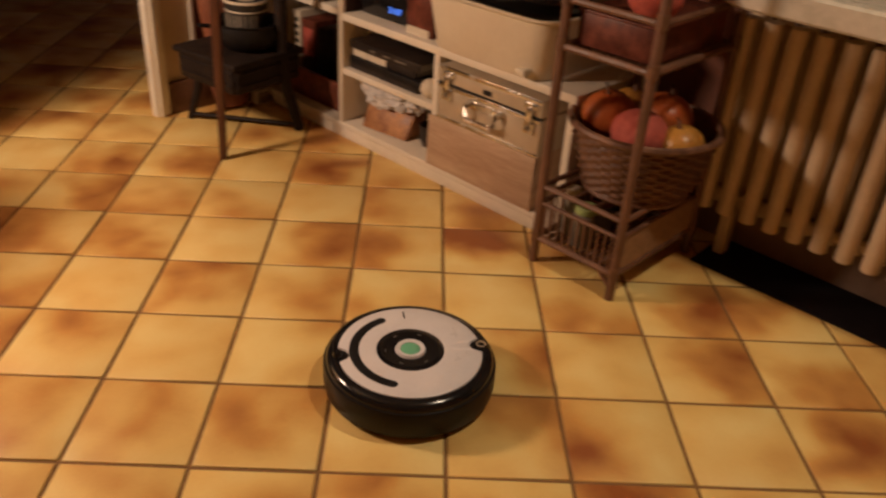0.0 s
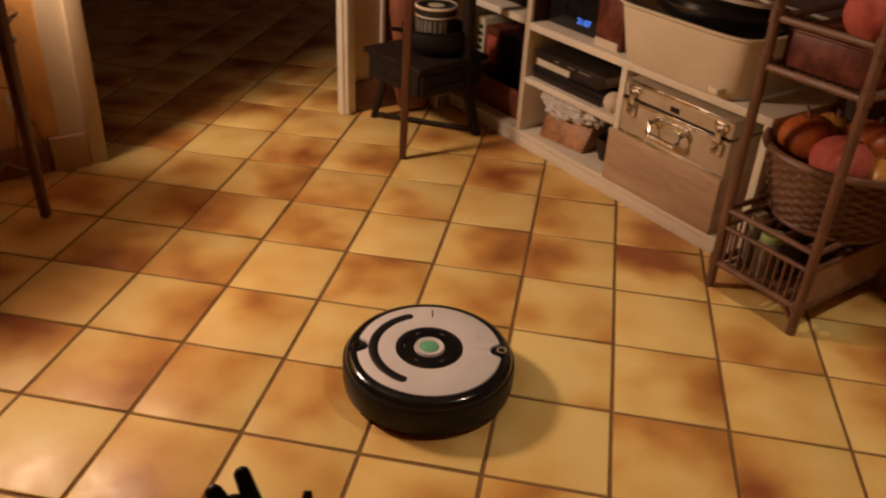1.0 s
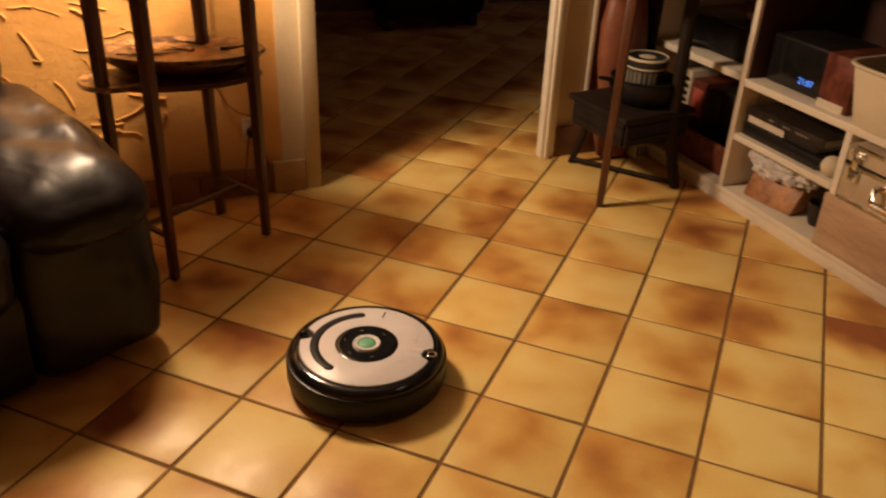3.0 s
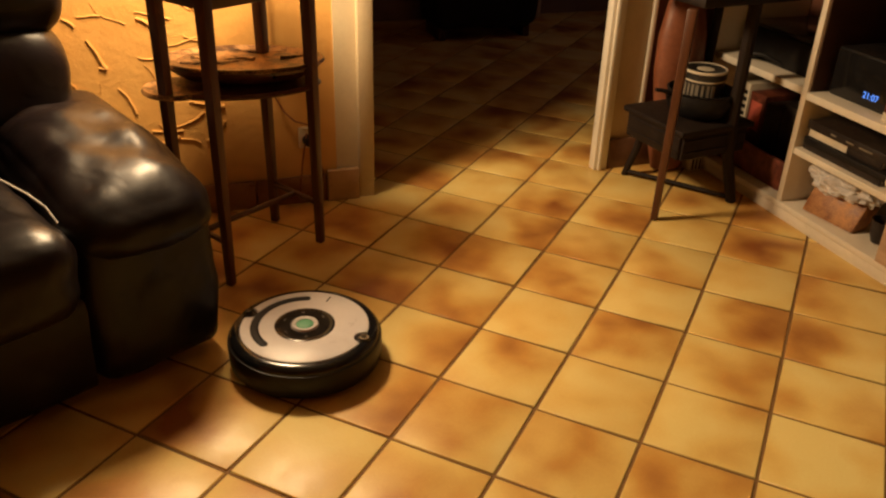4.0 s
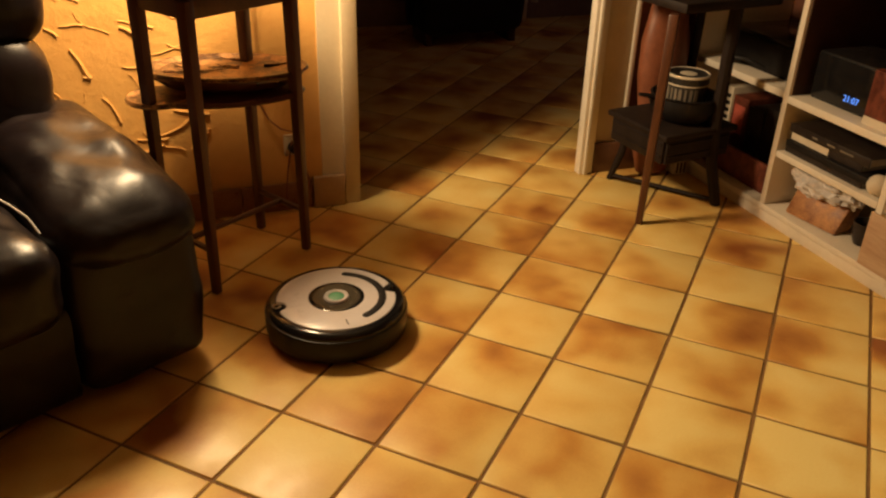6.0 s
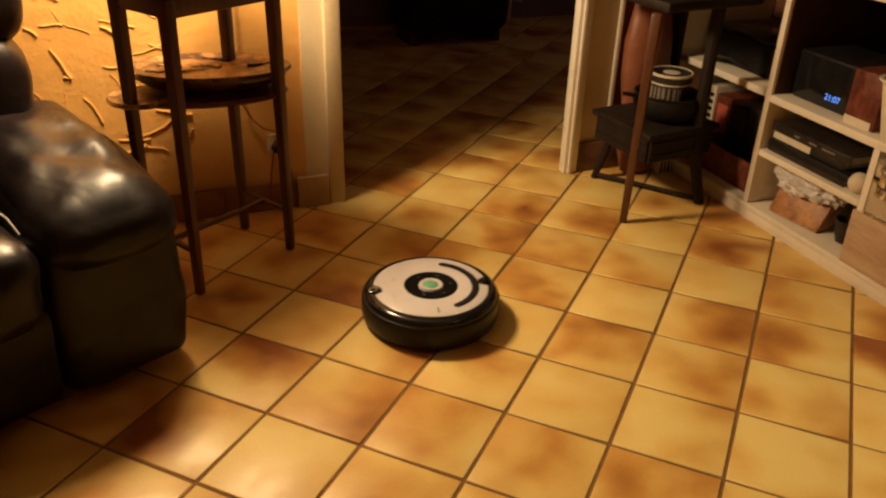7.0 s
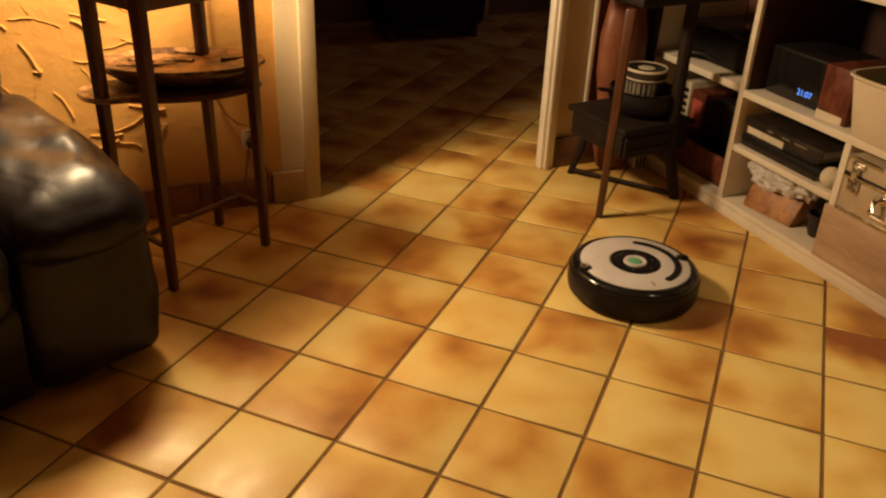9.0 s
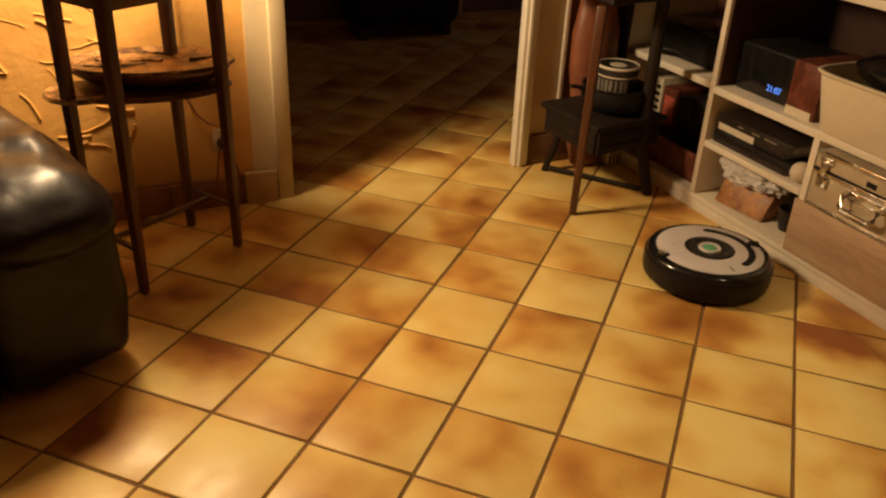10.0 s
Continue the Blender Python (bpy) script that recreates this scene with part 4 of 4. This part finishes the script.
def rattan_rack():
    """Four-post rattan rack: a low caged tray, an open middle, a shelf and a rail."""
    P0, P1, Q0, Q1 = 1.69, 2.05, -0.51, -0.27
    t = thing("rattan_rack", ROOM @ pose(P0, Q0, 0), "brown rattan rack with caged tray and shelf", "rack")
    w, d = P1 - P0, Q1 - Q0
    for x, y in ((0, 0), (0, d), (w, 0), (w, d)):
        part("post", tube(bmesh.new(), [(x, y, 0), (x, y, 0.4), (x, y, 0.98)], 0.0115, 10), RATTAN, t)
        for z in (0.075, 0.575, 0.68):
            part("binding", tube(bmesh.new(), [(x, y, z - 0.016), (x, y, z), (x, y, z + 0.016)], 0.0142, 10), WICKER, t)
    for z, r in ((0.070, 0.009), (0.170, 0.006), (0.215, 0.007), (0.570, 0.009), (0.675, 0.008), (0.96, 0.009)):
        for a, b in (((0, 0), (0, d)), ((0, 0), (w, 0)), ((w, 0), (w, d)), ((0, d), (w, d))):
            part("rail", tube(bmesh.new(), [(*a, z), (*b, z)], r, 8), RATTAN, t)
    # caged tray
    for k in range(1, 12):
        y = d * k / 12
        part("tray_slat", new_box((0.0, y - 0.006, 0.062), (w, y + 0.006, 0.068), 0), RATTAN, t)
        part("spindle", tube(bmesh.new(), [(0, y, 0.072), (0, y, 0.170)], 0.0036, 6), RATTAN, t)
        part("spindle", tube(bmesh.new(), [(w, y, 0.072), (w, y, 0.170)], 0.0036, 6), RATTAN, t)
        part("shelf_slat", new_box((0.0, y - 0.006, 0.562), (w, y + 0.006, 0.568), 0), RATTAN, t)
    for k in range(1, 15):
        x = w * k / 15
        part("spindle", tube(bmesh.new(), [(x, d, 0.072), (x, d, 0.170)], 0.0036, 6), RATTAN, t)
    part("side_mat", new_box((0.012, -0.003, 0.078), (w - 0.012, 0.003, 0.166), 0), WICKER_PALE, t, "pale woven side mat")
    for k in range(4):
        y = d * (k + 0.5) / 4
        part("cross_bar", tube(bmesh.new(), [(0, y, 0.212), (w, y, 0.212)], 0.006, 8), RATTAN, t)
    for x in (0.0,):
        part("brace", tube(bmesh.new(), [(0.006, 0.0, 0.020), (0.006, 0.05, 0.0640)], 0.006, 8), RATTAN, t)

    # basket
    b = thing("wicker_basket", ROOM @ pose(1.875, -0.415, 0.222), "round brown wicker basket full of gourds", "basket")
    bm = bmesh.new()
    R0, R1, H = 0.128, 0.178, 0.165
    rows, n = 15, 72
    grid = []
    for j in range(rows * 2 + 1):
        z = H * j / (rows * 2)
        r = R0 + (R1 - R0) * (z / H) ** 0.8
        ring = []
        for k in range(n):
            a = 2 * math.pi * k / n
            wave = 0.0035 * math.cos(math.pi * (k // 2 + j // 2)) * (1 if j % 2 else 0.3) + (0.0028 if j % 2 else -0.0015)
            ring.append(bm.verts.new(((r + wave) * math.cos(a), (r + wave) * math.sin(a), z)))
        grid.append(ring)
    for u, v in zip(grid, grid[1:]):
        for k in range(n):
            bm.faces.new([u[k], u[(k + 1) % n], v[(k + 1) % n], v[k]])
    bm.faces.new(grid[0][::-1])
    part("wall", bm, WICKER, b, smooth=60)
    for z, r in ((0.0, R0 + 0.001), (H, R1 + 0.002)):
        ring = [(r * math.cos(a * math.pi / 24), r * math.sin(a * math.pi / 24), z) for a in range(49)]
        part("rim" if z else "foot_ring", tube(bmesh.new(), ring, 0.010 if z else 0.007, 8), RATTAN, b)
    part("inner_floor", lathe(bmesh.new(), [(0, 0.085), (0.135, 0.085), (0.13, 0.080), (0, 0.080)], 32), WICKER, b)

    def gourd(name, p, q, z, r, mat, label, squash=0.85, lobes=9):
        bm = bmesh.new()
        prof = [(r * math.sin(math.pi * k / 14) if 0 < k < 14 else 0.0, -r * squash * math.cos(math.pi * k / 14) - (0.10 * r if k == 14 else 0)) for k in range(15)]
        lathe(bm, prof, 54, None, 0, 360, 0.014, lobes)
        g = thing(name, ROOM @ pose(p, q, z, 12 * math.sin(p * 40), 14 * math.cos(q * 33), 37 * p), label, "gourd", "gourds in the rack")
        part("skin", bm, mat, g)
        part("stalk", tube(bmesh.new(), [(0, 0, r * squash * 0.85), (0.003, 0, r * squash + 0.012), (0.010, 0, r * squash + 0.02)], 0.006, 6, 0.004), RATTAN, g)

    for args in ((1.83, -0.335, 0.395, 0.066, FRUIT_ORANGE, "round orange gourd in the basket"), (1.80, -0.445, 0.385, 0.068, FRUIT_RED, "red-orange gourd in the basket"),
                 (1.845, -0.53, 0.375, 0.054, FRUIT_YELLOW, "yellow gourd in the basket"), (1.93, -0.43, 0.39, 0.072, FRUIT_ORANGE, "orange gourd at the back of the basket"),
                 (1.95, -0.32, 0.38, 0.055, FRUIT_YELLOW, "yellow gourd at the back of the basket")):
        gourd("gourd", *args)
    c = thing("red_box", ROOM @ pose(1.715, -0.490, 0.5765), "dark red open carton on the rack shelf", "box")
    part("carton", new_box((0, 0, 0), (0.31, 0.20, 0.074), 0.003), COVER_RED, c)
    part("lid", new_box((-0.003, -0.003, 0.0745), (0.313, 0.203, 0.0805), 0.002), COVER_RED, c, "dark red lid with worn edges")
    gourd("gourd", 1.765, -0.440, 0.713, 0.062, FRUIT_RED, "pink-red gourd on the dark red carton", 0.92, 7)

    # jars in the tray
    for p, q, r, h, cap, lab in ((1.755, -0.365, 0.030, 0.105, GREEN_CAP, "cloudy glass jar with a pale green lid"), (1.78, -0.305, 0.021, 0.125, PAPER, "small bottle with a white cap"), (1.86, -0.345, 0.034, 0.085, COVER_RED, "squat jar with a red lid")):
        j = thing("jar", ROOM @ pose(p, q, 0.0685), lab, "jar", "jars in the tray")
        part("glass", lathe(bmesh.new(), [(0, 0), (r, 0), (r * 1.04, 0.006), (r * 1.04, h * 0.78), (r * 0.8, h * 0.86), (r * 0.8, h * 0.9), (0, h * 0.9)], 24), GLASS_DIM, j)
        part("lid", lathe(bmesh.new(), [(r * 0.92, h * 0.86), (r * 0.94, h * 0.87), (r * 0.94, h), (r * 0.86, h + 0.003), (0, h + 0.003)], 24), cap, j)


rattan_rack()


def small_fittings():
    t = thing("wall_socket", ROOM @ pose(0.383, WALL_Q - 0.002, 0.218), "cream wall socket with a dark plug", "socket")
    part("plate", new_box((-0.022, -0.012, -0.034), (0.022, 0.0, 0.034), 0.004), PAINT_CREAM, t)
    plug = part("plug", lathe(bmesh.new(), [(0, 0.030), (0.013, 0.028), (0.017, 0.015), (0.018, 0.0)], 20), BLACK_MATT, t, "dark plug")
    plug.matrix_basis = pose(0.006, -0.012, -0.006, 90, 0, 0)
    t = thing("lamp_cable", ROOM @ pose(0.383, WALL_Q - 0.03, 0.0), "thin brown lamp cable hanging along the wall", "cable")
    part("cord", tube(bmesh.new(), [(0.006, -0.012, 0.212), (0.03, -0.018, 0.17), (0.045, -0.012, 0.11), (0.038, -0.006, 0.04), (0.015, -0.01, 0.008), (-0.03, -0.008, 0.05), (-0.018, -0.006, 0.15), (0.0, 0.0, 0.24)], 0.0028, 8), STRAP, t)
    part("cord", tube(bmesh.new(), [(0.01, 0.012, 0.262), (-0.03, 0.015, 0.275), (-0.06, 0.015, 0.305), (-0.088, 0.015, 0.36), (-0.10, 0.013, 0.46), (-0.10, 0.010, 0.80)], 0.0026, 8), STRAP, t)

    t = thing("earphone_cable", pose(-0.250, 0.325, 0.034, 0, 0, 158.9), "thin white cable trailing over the sofa seat", "cable")
    part("cord", tube(bmesh.new(), [(0.40, 0.62, 0.445), (0.34, 0.50, 0.452), (0.30, 0.42, 0.455), (0.22, 0.385, 0.452), (0.14, 0.36, 0.447), (0.08, 0.34, 0.436), (0.04, 0.325, 0.420), (0.01, 0.318, 0.395)], 0.0022, 8), CABLE_WHITE, t)

    # low clamp on a slim stand
    t = thing("clamp_stand", pose(0.845, -0.545, 0), "slim black stand with a pronged plastic clamp", "stand")
    part("pole", tube(bmesh.new(), [(0, 0, 0.012), (0, 0, 0.69)], 0.007, 10), BLACK_MATT, t)
    part("foot", lathe(bmesh.new(), [(0, 0), (0.075, 0), (0.075, 0.006), (0.02, 0.014), (0, 0.014)], 32), BLACK_MATT, t)
    for (x, y, z), r in (((-0.010, 0.025, 0.738), 0.0052), ((-0.022, 0.011, 0.734), 0.0055)):
        bm = tube(bmesh.new(), [(0.042, -0.030, 0.686), (x * 0.4 + 0.018, y * 0.4 - 0.009, 0.714), (x, y, z)], r + 0.003, 10, r)
        bmesh.ops.create_uvsphere(bm, u_segments=10, v_segments=6, radius=r, matrix=Matrix.Translation((x, y, z)))
        part("prong", bm, BLACK_MATT, t)
    part("prong", tube(bmesh.new(), [(0.042, -0.030, 0.684), (0.038, -0.006, 0.712), (0.032, 0.022, 0.738)], 0.019, 8, 0.0024), BLACK_MATT, t)
    part("snag", tube(bmesh.new(), [(-0.005, 0.017, 0.729), (-0.0135, 0.013, 0.730)], 0.0022, 6), BLACK_MATT, t)
    part("head", new_box((-0.012, -0.040, 0.665), (0.055, -0.010, 0.695), 0.006), BLACK_MATT, t)

    # unlit room
    t = thing("low_bench", ROOM @ pose(1.42, 2.98, 0), "dark low bench in the unlit room", "bench")
    part("seat", cushion((0.0, 0.0, 0.06), (0.62, 0.34, 0.30), 0.06, 0.02, 12), BLACK_MATT, t)
    for x in (0.06, 0.56):
        part("foot", new_box((x - 0.02, 0.05, 0), (x + 0.02, 0.29, 0.07), 0.005), DARK_WOOD, t)
    t = thing("far_radiator", ROOM @ pose(1.55, 3.47, 0), "white column radiator in the unlit room", "radiator")
    for k in range(12):
        part("column", tube(bmesh.new(), [(0.07 * k, 0, 0.12), (0.07 * k, 0, 0.80)], 0.024, 10), RAD_PAINT, t)
    part("pipe", tube(bmesh.new(), [(0, 0, 0.17), (0.77, 0, 0.17)], 0.018, 8), RAD_PAINT, t)
    for x in (0.07, 0.70):
        part("foot", new_box((x - 0.015, -0.02, 0), (x + 0.015, 0.02, 0.14), 0.003), RAD_PAINT, t)


small_fittings()


def table_lamp():
    x, y, z = LAMP_AT
    t = thing("table_lamp", pose(x, y, 0.812), "small metal table lamp with an open shade", "lamp")
    part("foot", lathe(bmesh.new(), [(0, 0), (0.055, 0), (0.055, 0.010), (0.016, 0.026), (0.010, 0.05), (0.009, 0.30), (0.016, 0.31), (0.016, 0.325), (0, 0.325)], 28), CHROME, t)
    part("shade", lathe(bmesh.new(), [(0.085, 0.625), (0.150, 0.50), (0.152, 0.502), (0.087, 0.627)], 40), PAPER, t, "cream paper shade")


table_lamp()


def pendant_lamp():
    x, y, z = PENDANT_AT
    t = thing("pendant_lamp", pose(x, y, HIGH), "dark metal pendant lamp hanging from the ceiling", "lamp")
    d = z - HIGH
    part("cord", tube(bmesh.new(), [(0, 0, 0), (0, 0, d + 0.19)], 0.004, 8), BLACK_MATT, t)
    part("shade", lathe(bmesh.new(), [(0.012, d + 0.20), (0.05, d + 0.19), (0.17, d + 0.07), (0.172, d + 0.072), (0.05, d + 0.194), (0.012, d + 0.204)], 40), BLACK_MATT, t)


pendant_lamp()

# ---- floor tiles ----


def tile_mesh(name, seed, glaze, half=0.1112):
    rng = random.Random(seed)
    bm = new_box((-half, -half, -0.008), (half, half, 0.0), 0.0)
    top = [e for e in bm.edges if all(v.co.z > -0.001 for v in e.verts)]
    bmesh.ops.bevel(bm, geom=top, offset=0.0028, segments=2, affect="EDGES", profile=0.6)
    for v in bm.verts:
        v.co.x += rng.uniform(-0.0006, 0.0006)
        v.co.y += rng.uniform(-0.0006, 0.0006)
    me = bpy.data.meshes.new(name)
    for f in bm.faces:
        f.smooth = True
    bm.to_mesh(me)
    bm.free()
    me.materials.append(glaze)
    return me


def floor_tiles():
    S = 0.23
    rng = random.Random(11)
    kinds = {key: [tile_mesh("tile", k, glaze) for k in range(3)] for key, glaze in TILE_KINDS.items()}
    # rows of tiles from the sofa to the radiator, nearest row first: side of the browning and its strength
    rows = (". . W3 P S1 P C1 . . . . .", ". P N3 E1 C1 N1 N1 P N2 W2 P C3", "C2 C3 P E1 N1 P P P E2 P E2 S2", "C2 C1 S3 S2 P N1 E1 P P S1 E3 W2",
            "C2 C2 E2 W2 C3 P E2 W2 N3 C2 . .", "C2 P C1 E2 S1 P P W1 C2 . . .", "C2 C3 P C3 E2 P C3 P . . . .", "C2 C2 N1 C1 P C1 . . . . . .", ". C2 C1 C3 C1 . . . . . . .")
    plan = {(i - 3, j): code for j, row in enumerate(rows) for i, code in enumerate(row.split())}
    sides = {"E": 0, "N": 90, "W": 180, "S": 270}
    verts, faces = [], []
    for i in range(-17, 19):
        for j in range(-19, 22):
            cx, cy = (i + 0.5) * S, (j + 0.5) * S
            code = plan.get((i, j), ".")
            if code == ".":
                code = rng.choice(("P", "E1", "N1", "W2", "S2", "C1", "C2", "N3", "P"))
            turn = sides[code[0]] if code[0] in sides else rng.randrange(4) * 90
            glaze = code[1] if code[0] in sides else code
            dz = rng.uniform(-0.0006, 0.0006)
            if -4 <= i <= 8 and -2 <= j <= 17 and cy < 2.6 + 0.9 * cx + 2.2:
                ob = new("tile", rng.choice(kinds[glaze]))
                ob.parent = floor
                ob.matrix_basis = pose(cx, cy, dz, 0, 0, turn + rng.uniform(-0.25, 0.25))
                continue
            h, c, n = 0.1112, 0.0028, len(verts)
            for z, s in ((dz - 0.004, h), (dz - c, h), (dz, h - c)):
                verts += [(cx - s, cy - s, z), (cx + s, cy - s, z), (cx + s, cy + s, z), (cx - s, cy + s, z)]
            for r in (0, 4):
                faces += [(n + r + k, n + r + (k + 1) % 4, n + r + 4 + (k + 1) % 4, n + r + 4 + k) for k in range(4)]
            faces.append((n + 8, n + 9, n + 10, n + 11))
    me = bpy.data.meshes.new("outer_tiles")
    me.from_pydata(verts, [], faces)
    me.materials.append(TILE_FAR)
    ob = new("outer_tiles", me)
    ob.parent = floor
    tagged(ob, kind="stuff")


floor_tiles()


def motions():
    rows = [
        (0, 1.075, 0.481, 10.5), (0.5, 0.922, 0.469, 10.4), (1, 0.772, 0.458, 10.3), (1.5, 0.650, 0.448, 10.0),
        (2, 0.514, 0.436, 10.3), (2.5, 0.360, 0.423, 10.3), (3, 0.207, 0.408, 10), (3.5, 0.062, 0.395, 9.5),
        (4, -0.078, 0.383, 8), (4.25, -0.108, 0.379, 4), (4.5, -0.110, 0.381, -8), (4.75, -0.113, 0.386, -38), (5, -0.120, 0.400, -67),
        (5.25, -0.130, 0.435, -93), (5.5, -0.128, 0.486, -113), (5.75, -0.105, 0.525, -126), (6.25, -0.022, 0.605, -138), (7, 0.150, 0.738, -144),
        (7.5, 0.292, 0.836, -144), (8, 0.413, 0.928, -144), (8.5, 0.534, 1.014, -144), (9, 0.655, 1.102, -144),
        (9.5, 0.781, 1.196, -144), (10, 0.903, 1.284, -144),
    ]
    walk(ROBOT, [(t, pose(x, y, 0, 0, 0, a)) for t, x, y, a in rows])


motions()
